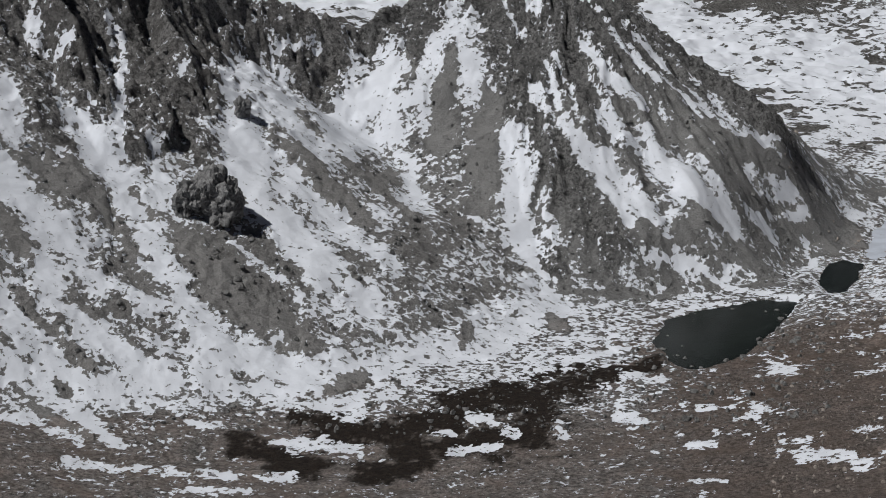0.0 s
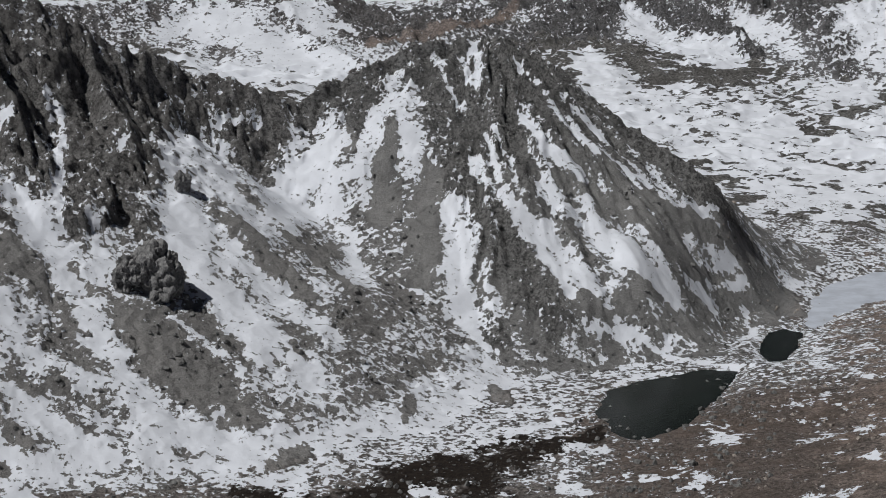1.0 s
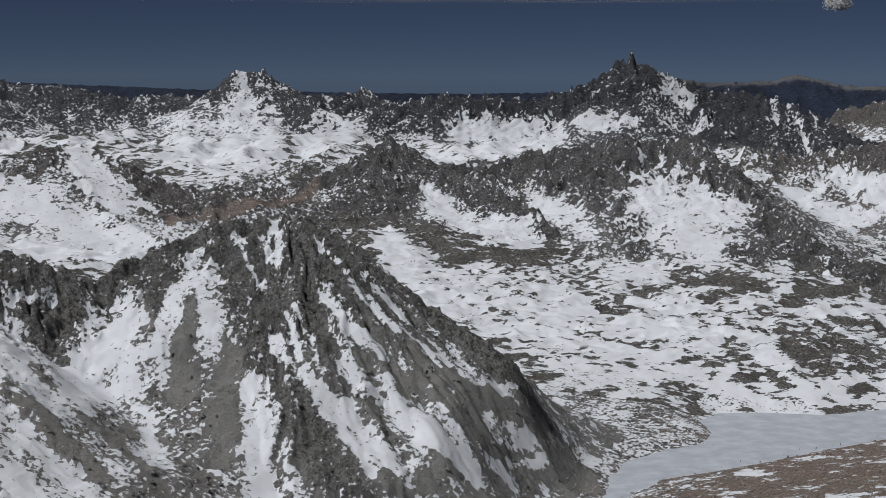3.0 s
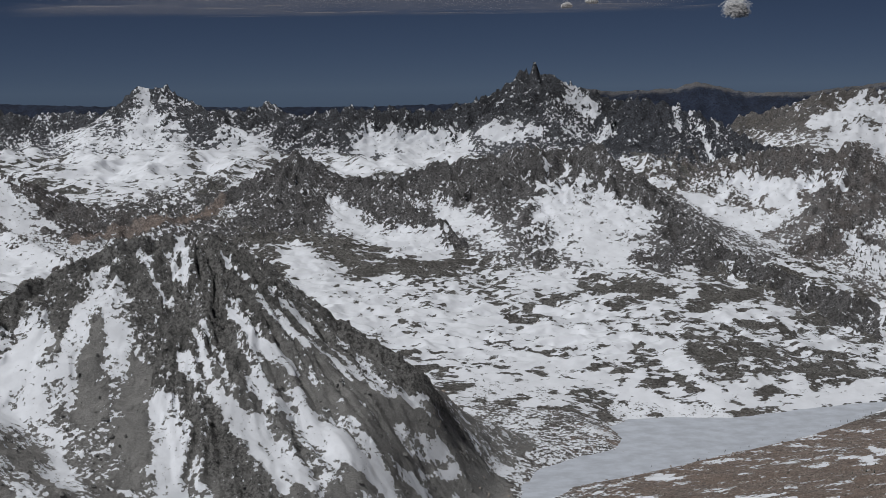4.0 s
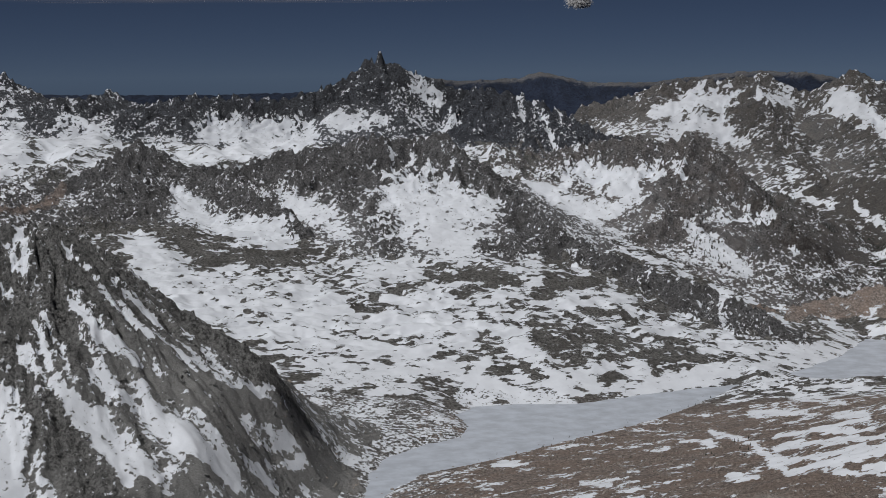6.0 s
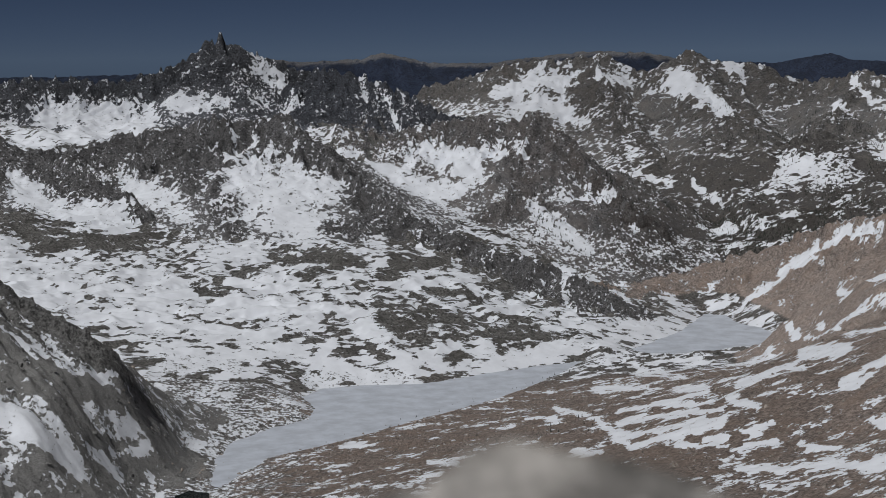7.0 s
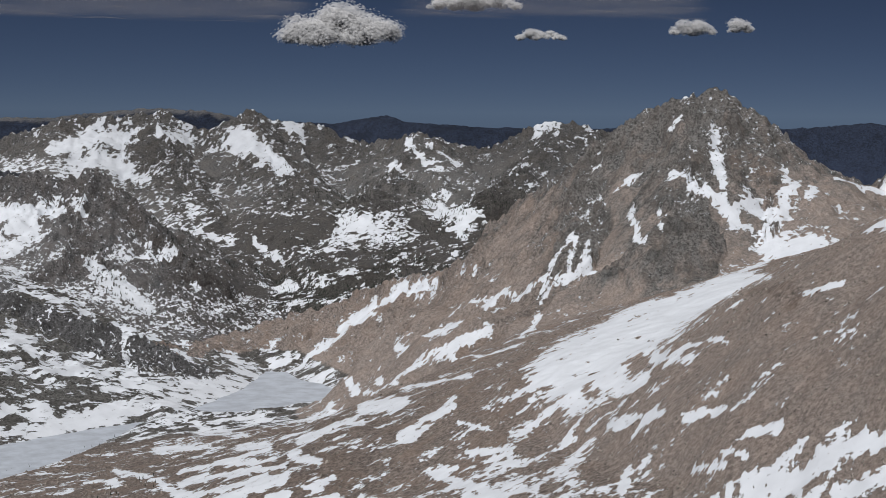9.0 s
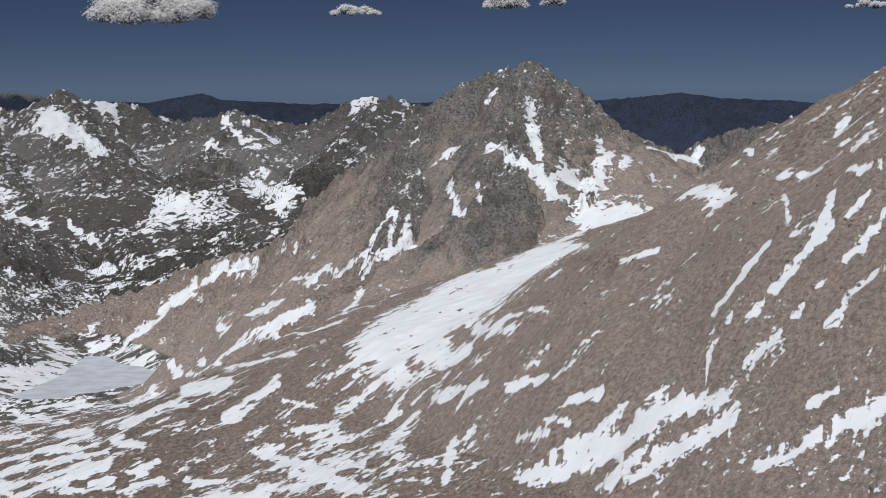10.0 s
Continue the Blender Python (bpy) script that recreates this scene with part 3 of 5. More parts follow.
SNOW_LINES += [(7, 0.46, 47.16, 1256, 48.36, 1228), (7, 0.29, 45.15, 1248, 44.94, 1164), (8, 0.58, 48.36, 1158, 49.16, 1132), (7, 0.28, 37.38, 1630, 38.18, 1656, 38.99, 1690), (7, 0.14, 33.28, 1760, 34.46, 1880), (7, 0.1, 35.84, 1954, 37.21, 1834), (5, 0.12, 34.85, 1890, 35.83, 1816), (6, 0.35, 37.96, 1530, 39.15, 1504), (6, 0.32, 39.56, 1536, 41.15, 1488), (7, 0.22, 40.33, 1334, 41.93, 1302), (4, 0.27, 43.13, 1204, 44.34, 1178), (5, 0.17, 38.33, 1374, 39.92, 1306), (6, 0.1, 29.86, 2252, 30.99, 2102), (6, 0.13, 30.6, 1866, 32.51, 1872)]
SNOW_LINES += [(6, 0.11, 29.45, 1788, 30.96, 1762, 32.69, 1702), (6, 0.24, 30.56, 1646, 31.71, 1618, 33.06, 1612), (4, 0.29, 33.42, 1532, 34.59, 1536), (5, 0.32, 33.82, 1560, 34.41, 1570), (4, 0.24, 35.77, 1514, 37.15, 1462), (6, 0.31, 35.85, 2360, 37.03, 2276), (6, 0.1, 37.23, 2068, 39.6, 1844), (7, 0.1, 33.31, 2478, 34.28, 2472), (3, 0.35, 39.18, 1624, 40.36, 1564), (8, 0.57, 49.35, 1154, 50.35, 1132), (4, 0.76, 54.08, 1072, 54.18, 1082), (36, 0.18, 42.78, 1638, 45.19, 1782, 47.18, 1942), (44, 0.18, 44.38, 1628, 46.38, 1704, 48.37, 1874), (38, 0.1, 47.18, 1800, 49.16, 1940)]
SNOW_LINES += [(20, 0.64, -1.96, 1870, -1.21, 1800, -0.64, 1692), (13, 0.75, 5.96, 1960, 7.15, 1932), (11, 0.85, 3.17, 1876, 3.76, 1840), (22, 0.54, 18.59, 2470, 20.6, 2530), (19, 0.37, 15.04, 2612, 17.42, 2602), (18, 0.39, 12.66, 2540, 14.62, 2510), (18, 0.43, 15.81, 2496, 18.61, 2546), (15, 0.46, 21.61, 2598, 22.61, 2580), (31, 0.36, 10.09, 2792, 12.08, 2788, 14.06, 2762), (26, 0.29, 15.05, 2706, 18.04, 2758), (21, 0.35, 12.05, 2616, 15.24, 2604), (22, 0.46, 16.03, 2562, 19.21, 2532), (18, 0.35, 13.63, 2464, 16.02, 2462), (21, 0.5, 20.4, 2630, 21.97, 2534)]
SNOW_LINES += [(13, 0.58, 47.95, 1090, 49.36, 1082, 50.55, 1072), (15, 0.56, 50.75, 1072, 52.13, 1062, 53.31, 1062), (10, 0.64, 51.35, 1026, 53.12, 1018, 54.87, 1008), (9, 0.77, 55.87, 956, 57.79, 956), (12, 0.91, 58.93, 956, 60.19, 956), (6, 0.62, 53.7, 1054, 54.86, 1036)]
SCREE_LINES = [(38, 0.66, -13.84, 1582, -12.37, 1568, -11.39, 1534), (20, 0.61, -11.39, 1534, -10.87, 1498), (24, 0.72, -15.5, 1498, -14.65, 1466, -13.6, 1424, -12.15, 1382, -11.02, 1360), (15, 0.77, -15.14, 1416, -14.11, 1374, -12.64, 1338), (20, 0.62, -11.38, 1600, -10.11, 1546, -8.98, 1514), (48, 0.69, -8.42, 1482, -7.08, 1448, -6.1, 1420), (24, 0.67, -5.9, 1416, -5.0, 1404), (29, 0.57, -5.79, 1738, -4.85, 1692, -3.88, 1660, -2.9, 1626), (11, 0.42, -4.98, 1800, -3.63, 1750, -2.07, 1708, -0.88, 1648), (30, 0.84, 0.23, 1922, 0.0, 1876, 0.18, 1824), (30, 0.82, 1.76, 1872, 1.48, 1800, 1.53, 1736)]
SCREE_LINES += [(27, 0.85, 6.76, 1864, 8.55, 1856, 10.15, 1832), (28, 0.72, 8.33, 1896, 10.32, 1892, 12.31, 1918, 14.09, 2006), (25, 0.91, 10.21, 1764, 8.42, 1732, 7.22, 1712), (29, 0.6, 11.23, 1746, 10.23, 1740), (43, 0.4, 13.32, 1932, 14.3, 1974), (21, 0.68, -1.07, 1920, -1.15, 1950), (15, 0.39, -1.65, 1774, -2.47, 1718), (12, 0.38, 4.41, 1536, 4.0, 1546), (11, 0.47, 0.9, 1488, 0.69, 1460), (13, 0.42, -4.34, 1342, -3.08, 1370), (12, 0.78, -15.18, 1334, -13.67, 1324), (9, 0.45, -14.89, 1298, -13.0, 1244), (10, 0.39, -1.84, 1350, -2.04, 1360), (32, 0.98, 0.26, 1918, 0.1, 1874)]
SCREE_LINES += [(32, 0.83, 1.62, 1878, 1.4, 1796, 1.51, 1742), (34, 0.72, 8.56, 1860, 10.37, 1848, 11.99, 1888, 13.6, 1906), (23, 0.78, 6.36, 1854, 7.96, 1840), (21, 0.63, 9.56, 1900, 11.77, 1928, 13.79, 2034), (24, 0.54, -5.26, 1718, -3.96, 1652, -3.01, 1626)]
ROCK_LINES = [(48, 0.81, -14.17, 1798, -13.94, 1744, -13.87, 1660), (45, 0.85, -11.86, 1810, -12.06, 1742, -12.06, 1684), (78, 0.79, -9.48, 1840, -9.19, 1776, -9.49, 1702), (43, 0.75, -10.61, 1718, -10.81, 1642), (37, 0.86, -8.94, 1690, -8.2, 1664), (61, 0.78, -7.68, 1906, -8.05, 1778), (56, 1.0, -4.53, 1922, -4.26, 1910), (28, 0.6, -5.91, 1886, -5.14, 1906), (22, 0.64, -1.93, 1978, -1.71, 2010), (29, 0.8, -0.64, 1980, -0.14, 1996), (42, 0.81, 2.02, 1974, 2.4, 1904, 3.29, 1808), (44, 0.91, 3.39, 1792, 5.0, 1734, 6.02, 1688), (32, 0.96, 4.39, 1776, 5.61, 1712)]
ROCK_LINES += [(22, 0.77, 3.18, 1692, 4.2, 1650), (28, 0.88, 2.81, 1986, 4.18, 1906, 5.18, 1848), (17, 1.0, -6.79, 1936, -4.87, 1950, -3.53, 1948), (15, 0.41, -2.71, 1990, -1.51, 2020), (18, 0.68, -13.55, 1640, -12.84, 1626), (29, 0.75, 0.84, 1962, 1.04, 1992), (40, 0.97, 2.39, 1940, 3.16, 1848, 4.35, 1778, 5.55, 1714), (36, 0.82, 3.98, 2004, 4.77, 1962), (37, 0.96, 1.42, 2022, 2.0, 1972), (29, 0.84, -1.03, 2006, -1.14, 1994), (32, 0.81, -0.16, 1978, -0.56, 1964), (30, 0.87, 3.18, 1926, 3.96, 1864), (42, 0.94, -4.83, 1908, -3.88, 1916)]
ROCK_LINES += [(28, 1.0, -7.21, 1930, -5.73, 1948, -4.6, 1952), (22, 0.65, -4.21, 1962, -1.9, 2008), (14, 0.76, 5.96, 1972, 7.95, 1970, 9.96, 1936, 11.97, 1938), (52, 0.51, -2.41, 3290, -1.08, 3226, 0.07, 3200, 1.63, 3190), (30, 0.44, -1.09, 3136, 0.45, 3126), (29, 0.33, -4.49, 3306, -3.74, 3286), (16, 0.46, -5.3, 3088, -5.68, 3066), (60, 0.4, -5.03, 4140, -6.34, 4088), (31, 0.55, -2.95, 4284, -3.89, 4284), (110, 0.59, 7.3, 3420, 6.51, 3332, 5.72, 3182), (95, 0.53, 7.84, 3400, 7.23, 3256, 6.28, 3146), (44, 0.47, 8.97, 3392, 10.49, 3346, 11.44, 3282)]
ROCK_LINES += [(47, 0.48, 11.63, 3272, 12.76, 3156), (38, 0.33, 8.72, 3168, 9.27, 3058, 10.62, 3048, 12.36, 3070), (33, 0.56, 11.28, 3460, 13.61, 3456), (44, 0.64, 14.78, 3404, 14.56, 3296), (46, 0.53, 15.91, 3222, 16.09, 3120), (24, 0.58, 15.54, 3298, 15.32, 3186), (61, 0.5, 18.51, 3404, 19.69, 3442, 20.66, 3228, 21.84, 3164), (61, 0.53, 20.08, 3402, 21.45, 3222), (35, 0.45, 19.06, 3150, 20.25, 3148), (37, 0.35, 17.46, 3036, 20.24, 2958), (42, 0.6, 21.64, 3198, 23.82, 3130), (29, 0.29, 21.23, 2936, 23.02, 3054, 24.81, 3106), (40, 0.51, 24.61, 3076, 27.57, 3018)]
ROCK_LINES += [(49, 0.36, 21.22, 2744, 22.21, 2638), (38, 0.77, 15.96, 3426, 17.54, 3446), (29, 0.79, 18.29, 3270, 18.7, 3378), (33, 0.4, 28.15, 3010, 29.33, 2984), (24, 0.26, 22.62, 2758, 23.81, 2714), (19, 0.47, 23.4, 2556, 23.8, 2588), (113, 0.69, 18.73, 3888, 19.91, 3854), (100, 0.52, 20.69, 3870, 22.66, 3922), (74, 0.62, 14.84, 4054, 16.01, 4048), (66, 0.78, 15.99, 3926, 16.57, 3904), (36, 0.4, 13.27, 4064, 14.24, 4032), (32, 0.5, 9.05, 4018, 12.49, 4050), (38, 0.37, 8.11, 4064, 8.29, 3996), (49, 0.64, 23.84, 3718, 24.62, 3688), (44, 0.78, 26.58, 3676, 26.38, 3568, 25.8, 3452)]
ROCK_LINES += [(33, 0.12, 22.67, 4472, 24.24, 4450), (30, 0.58, 24.61, 3414, 25.8, 3468), (34, 0.49, 18.71, 3400, 21.08, 3768), (47, 0.5, 28.51, 4216, 28.12, 4392), (38, 0.54, 31.93, 4364, 31.56, 4338), (40, 0.59, 3.03, 4160, 4.4, 4140, 5.58, 4222), (28, 0.28, 1.68, 4274, 1.28, 4222), (25, 0.11, 2.84, 4274, 3.23, 4268), (61, 0.43, -5.77, 4186, -6.7, 4116), (55, 0.45, -4.65, 4232, -3.91, 4186), (38, 0.32, 4.78, 3542, 3.99, 3440), (26, 0.34, -1.26, 3578, -1.84, 3582), (38, 0.8, 47.79, 2644, 48.37, 2608), (45, 0.68, 46.4, 2520, 46.2, 2454), (37, 0.71, 49.55, 2594, 49.94, 2508)]
ROCK_LINES += [(15, 0.24, 56.68, 1390, 57.61, 1404), (20, 0.51, 38.62, 2280, 40.41, 2290, 41.62, 2350), (21, 0.26, 35.12, 3202, 37.27, 2668), (47, 0.6, 46.8, 2580, 49.16, 2566), (12, 0.28, 49.35, 1494, 50.73, 1332), (13, 0.2, 40.39, 1778, 39.19, 1682), (19, 0.43, 8.98, 3418, 10.12, 3370, 11.44, 3286, 12.77, 3178), (16, 0.34, 8.72, 3146, 9.46, 3054, 12.36, 3084)]
BOG = [(23, 0.34, 0.2, 1312, 2.3, 1334, 5.0, 1376), (17, 0.36, -4.8, 1248, -1.9, 1252, 0.2, 1290), (26, 0.34, 1.5, 1252, 3.6, 1262), (12, 0.31, 5.5, 1388, 7.7, 1430), (17, 0.35, -7.7, 1224, -4.9, 1178), (12, 0.34, -3.2, 1164, -0.7, 1178), (11, 0.39, -5.6, 1290, -4.2, 1276), (11, 0.33, -1.9, 1214, 1.1, 1230)]
FLOOR = [(8, 0.38, -6.6, 1320, -4.8, 1310, -3.1, 1290), (6, 0.34, -13.9, 1190, -10.3, 1170, -5.7, 1154), (9, 0.33, -5.7, 1224, -2.7, 1210), (6, 0.36, -9.5, 1276, -8.3, 1270), (5, 0.34, -6.5, 1234, -4.4, 1238), (9, 0.58, -15.0, 1328, -13.7, 1280), (8, 0.38, -16.1, 1276, -14.9, 1270, -13.4, 1230), (10, 0.35, 0.9, 1294, 2.5, 1262), (6, 0.33, 0.2, 1214, 2.1, 1230), (9, 0.33, 4.1, 1266, 4.4, 1244), (8, 0.28, 6.5, 1400, 7.9, 1388), (8, 0.33, 6.4, 1320, 6.5, 1280, 7.3, 1270), (9, 0.29, 12.3, 1190, 14.7, 1164, 15.3, 1136)]
FLOOR += [(4, 0.31, 9.2, 1306, 10.6, 1306), (4, 0.29, 10.6, 1276, 11.4, 1280), (4, 0.32, 9.0, 1218, 10.0, 1214), (3, 0.3, 9.0, 1138, 10.4, 1132), (8, 0.41, -2.6, 1388, -1.8, 1338), (5, 0.32, -9.7, 1138, -7.4, 1132), (6, 0.26, 11.8, 1402, 12.7, 1412)]
BENCH = [(13, 0.1, 28.6, 2334, 30.4, 2252), (12, 0.17, 29.6, 2610, 30.4, 2508), (13, 0.1, 31.5, 2022, 32.5, 1906), (11, 0.13, 33.7, 1870, 35.4, 1870), (12, 0.1, 35.8, 2052, 37.3, 1848), (6, 0.13, 29.6, 1812, 31.5, 1768, 33.1, 1692), (8, 0.14, 27.2, 2162, 28.4, 1930, 29.8, 1638), (10, 0.23, 30.0, 1628, 31.5, 1624, 33.1, 1638), (7, 0.16, 27.8, 1676, 28.8, 1638), (7, 0.13, 26.2, 2088, 27.2, 1998), (9, 0.2, 33.7, 1456, 37.0, 1388, 38.5, 1334), (6, 0.31, 33.9, 1542, 34.9, 1538), (5, 0.28, 31.5, 1584, 33.3, 1550), (8, 0.17, 33.3, 1740, 34.3, 1656)]
BENCH += [(5, 0.11, 22.7, 1784, 23.7, 1740), (7, 0.18, 19.6, 2036, 20.3, 2036), (9, 0.25, 37.2, 1652, 38.2, 1690, 39.0, 1720), (13, 0.1, 35.8, 1960, 37.0, 1858), (12, 0.36, 35.3, 2580, 36.5, 2350), (15, 0.22, 33.9, 2388, 34.7, 2508), (8, 0.14, 29.5, 1896, 31.0, 1844, 32.7, 1766), (10, 0.18, 29.4, 1716, 31.3, 1660, 32.5, 1654), (8, 0.32, 32.5, 1582, 33.2, 1578), (7, 0.33, 33.8, 1578, 34.8, 1588), (9, 0.27, 38.5, 1518, 40.3, 1362, 41.1, 1280), (7, 0.21, 39.5, 1378, 41.9, 1218), (4, 0.22, 36.0, 1492, 37.1, 1466), (5, 0.29, 41.1, 1476, 40.4, 1484)]
PASS = [(18, 0.37, 1.0, 3152, 3.2, 3222, 4.8, 3386), (15, 0.48, -0.3, 3094, 1.4, 3166)]
SHORE = [(24, 0.34, 24.2, 2556, 26.8, 2654, 29.2, 2750), (26, 0.26, 29.4, 2850, 31.7, 2966), (18, 0.3, 24.6, 2916, 26.8, 2858, 29.2, 2812), (14, 0.43, 20.4, 2474, 22.1, 2466), (24, 0.46, 20.0, 2706, 20.8, 2602), (10, 0.33, 23.6, 3088, 23.8, 2980), (10, 0.42, 27.5, 3018, 27.8, 2898), (35, 0.62, 27.4, 3424, 28.2, 3374)]


# ---- materials ----
def nodes_of(name):
    m = bpy.data.materials.new(name)
    m.use_nodes = True
    t = m.node_tree
    return m, t, t.nodes["Principled BSDF"]


def node(t, kind, **values):
    n = t.nodes.new(kind)
    for key, value in values.items():
        if key == "op":
            n.operation = value
        elif key == "detail":
            n.inputs["Detail"].default_value = value
        elif key == "scale":
            n.inputs["Scale"].default_value = value
        elif key == "rough":
            n.inputs["Roughness"].default_value = value
    return n


def maths(t, op, a, b=None, clamp=False):
    n = t.nodes.new("ShaderNodeMath")
    n.operation, n.use_clamp = op, clamp
    for i, v in enumerate((a, b)):
        if v is None:
            continue
        if isinstance(v, (int, float)):
            n.inputs[i].default_value = v
        else:
            t.links.new(v, n.inputs[i])
    return n.outputs[0]


def ramp(t, x, lo, hi):
    n = t.nodes.new("ShaderNodeMapRange")
    n.interpolation_type = "SMOOTHSTEP"
    n.inputs["From Min"].default_value, n.inputs["From Max"].default_value = lo, hi
    t.links.new(x, n.inputs["Value"])
    return n.outputs["Result"]


def mix(t, fac, a, b):
    n = t.nodes.new("ShaderNodeMix")
    n.data_type = "RGBA"
    for socket, v in ((n.inputs[0], fac), (n.inputs[6], a), (n.inputs[7], b)):
        if isinstance(v, tuple):
            socket.default_value = (*v, 1)
        elif isinstance(v, (int, float)):
            socket.default_value = v
        else:
            t.links.new(v, socket)
    return n.outputs[2]


def noise_at(t, pos, scale, detail=6.0, rough=0.55, stretch=None):
    if stretch:
        m = t.nodes.new("ShaderNodeMapping")
        m.inputs["Scale"].default_value = stretch
        t.links.new(pos, m.inputs["Vector"])
        pos = m.outputs[0]
    n = node(t, "ShaderNodeTexNoise", scale=scale, detail=detail, rough=rough)
    t.links.new(pos, n.inputs["Vector"])
    return n.outputs["Fac"]


def terrain_material(name, grey, tan, patch, bump, ragged=(3.2, 7.5), stretch=None, snow_white=(0.80, 0.835, 0.90)):
    """Rock, scree and snow. The mesh carries how much snow lies (red), how tan the stone is (green), how smooth the scree (blue).
    patch: size of the snow patches in metres; ragged: how much the broad and the small patches break up."""
    m, t, bsdf = nodes_of(name)
    pos = t.nodes.new("ShaderNodeNewGeometry")
    p = pos.outputs["Position"]
    att = t.nodes.new("ShaderNodeAttribute")
    att.attribute_name = "cover"
    sep = t.nodes.new("ShaderNodeSeparateColor")
    t.links.new(att.outputs["Color"], sep.inputs[0])
    snow, warm, scree = sep.outputs
    big = noise_at(t, p, 1 / patch, 10, 0.7, stretch)
    fine = noise_at(t, p, 1 / (patch * 0.26), 4, 0.66, stretch)
    n = maths(t, "ADD", maths(t, "MULTIPLY", maths(t, "SUBTRACT", big, 0.5), ragged[0]), maths(t, "MULTIPLY", maths(t, "SUBTRACT", fine, 0.5), ragged[1]))
    n = maths(t, "MULTIPLY", n, maths(t, "SUBTRACT", 1.0, maths(t, "MULTIPLY", warm, 0.4)))
    sz = t.nodes.new("ShaderNodeSeparateXYZ")
    t.links.new(pos.outputs["Normal"], sz.inputs[0])
    steep = ramp(t, sz.outputs["Z"], 0.7, 0.35)
    s = maths(t, "SUBTRACT", maths(t, "ADD", snow, n), maths(t, "MULTIPLY", steep, 0.5))
    mask = ramp(t, s, 0.45, 0.55)
    # stone
    a = noise_at(t, p, 1 / 45, 8, 0.6)
    b = noise_at(t, p, 1 / 4.0, 8, 0.75)
    c = noise_at(t, p, 1 / 1.3, 4, 0.7)
    g0 = tuple(v * 0.36 for v in grey)
    g1 = tuple(min(v * 1.65, 1) for v in grey)
    g = mix(t, ramp(t, b, 0.38, 0.62), g0, g1)
    g = mix(t, maths(t, "MULTIPLY", ramp(t, a, 0.46, 0.62), 0.6), g, tuple(v * 0.5 for v in grey))
    g = mix(t, maths(t, "MULTIPLY", ramp(t, noise_at(t, p, 1 / 11.0, 5, 0.6), 0.52, 0.66), 0.45), g, tuple(v * 1.6 for v in grey))
    w0, w1 = tuple(v * 0.5 for v in tan), tuple(v * 1.4 for v in tan)
    w = mix(t, ramp(t, b, 0.38, 0.62), w0, w1)
    w = mix(t, maths(t, "MULTIPLY", ramp(t, a, 0.4, 0.7), 0.6), w, (tan[0] * 1.02, tan[1] * 0.93, tan[2] * 0.85))
    rock = mix(t, warm, g, w)
    gravel = mix(t, ramp(t, c, 0.35, 0.65), tuple(v * 0.95 for v in grey), tuple(v * 1.85 for v in grey))
    gravel = mix(t, warm, gravel, mix(t, ramp(t, maths(t, "ADD", maths(t, "MULTIPLY", b, 0.5), maths(t, "MULTIPLY", c, 0.5)), 0.4, 0.6), tuple(v * 0.62 for v in tan), tuple(v * 1.3 for v in tan)))
    rock = mix(t, maths(t, "MULTIPLY", scree, 0.85), rock, gravel)
    damp = mix(t, ramp(t, b, 0.35, 0.65), (0.012, 0.0085, 0.0065), (0.047, 0.034, 0.026))
    rock = mix(t, att.outputs["Alpha"], rock, damp)
    white = mix(t, ramp(t, noise_at(t, p, 1 / 30, 5), 0.3, 0.7), snow_white, tuple(v * 0.9 for v in snow_white))
    t.links.new(mix(t, mask, rock, white), bsdf.inputs["Base Color"])
    bsdf.inputs["Roughness"].default_value = 0.85
    bsdf.inputs["Specular IOR Level"].default_value = 0.25
    # relief of the stone, calm under the snow
    hgt = maths(t, "ADD", maths(t, "MULTIPLY", noise_at(t, p, 1 / 14.0, 12, 0.74), 1.0), maths(t, "MULTIPLY", c, 0.25))
    calm = maths(t, "SUBTRACT", 1.0, maths(t, "MULTIPLY", maths(t, "MAXIMUM", mask, maths(t, "MULTIPLY", scree, 0.5)), 0.93))
    hgt = maths(t, "ADD", maths(t, "MULTIPLY", hgt, calm), maths(t, "MULTIPLY", mask, 0.12))
    bp = t.nodes.new("ShaderNodeBump")
    bp.inputs["Strength"].default_value, bp.inputs["Distance"].default_value = 1.0, bump
    t.links.new(hgt, bp.inputs["Height"])
    t.links.new(bp.outputs[0], bsdf.inputs["Normal"])
    return m


GREY, TAN = (0.196, 0.195, 0.193), (0.43, 0.358, 0.322)
near_stone = terrain_material("granite_and_snow_near", GREY, TAN, 24, 11, (3.2, 6.8))
mid_stone = terrain_material("granite_and_snow_middle", (0.153, 0.156, 0.163), TAN, 32, 14, (3.0, 7.8))
basin_stone = terrain_material("granite_and_snow_basin", (0.17, 0.17, 0.165), TAN, 58, 12, (6.5, 6.5), (0.6, 1.2, 1.0))
# far granite: its grey is tinted blue to stand in for distance haze
far_stone = terrain_material("hazed_granite_and_snow_far", (0.113, 0.12, 0.136), (0.21, 0.195, 0.18), 34, 15, (3.2, 8.0))
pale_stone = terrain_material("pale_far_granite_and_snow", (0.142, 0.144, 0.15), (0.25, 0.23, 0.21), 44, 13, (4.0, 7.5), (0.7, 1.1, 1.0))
cliff_stone = terrain_material("dark_fluted_granite", (0.1, 0.108, 0.128), (0.2, 0.18, 0.17), 30, 15, (3.0, 6.5))
# the blue of distance haze is painted into the base colour of the woods
hills = terrain_material("hazed_wooded_hills", (0.026, 0.038, 0.072), (0.2, 0.205, 0.22), 60, 10, (3.0, 2.5))


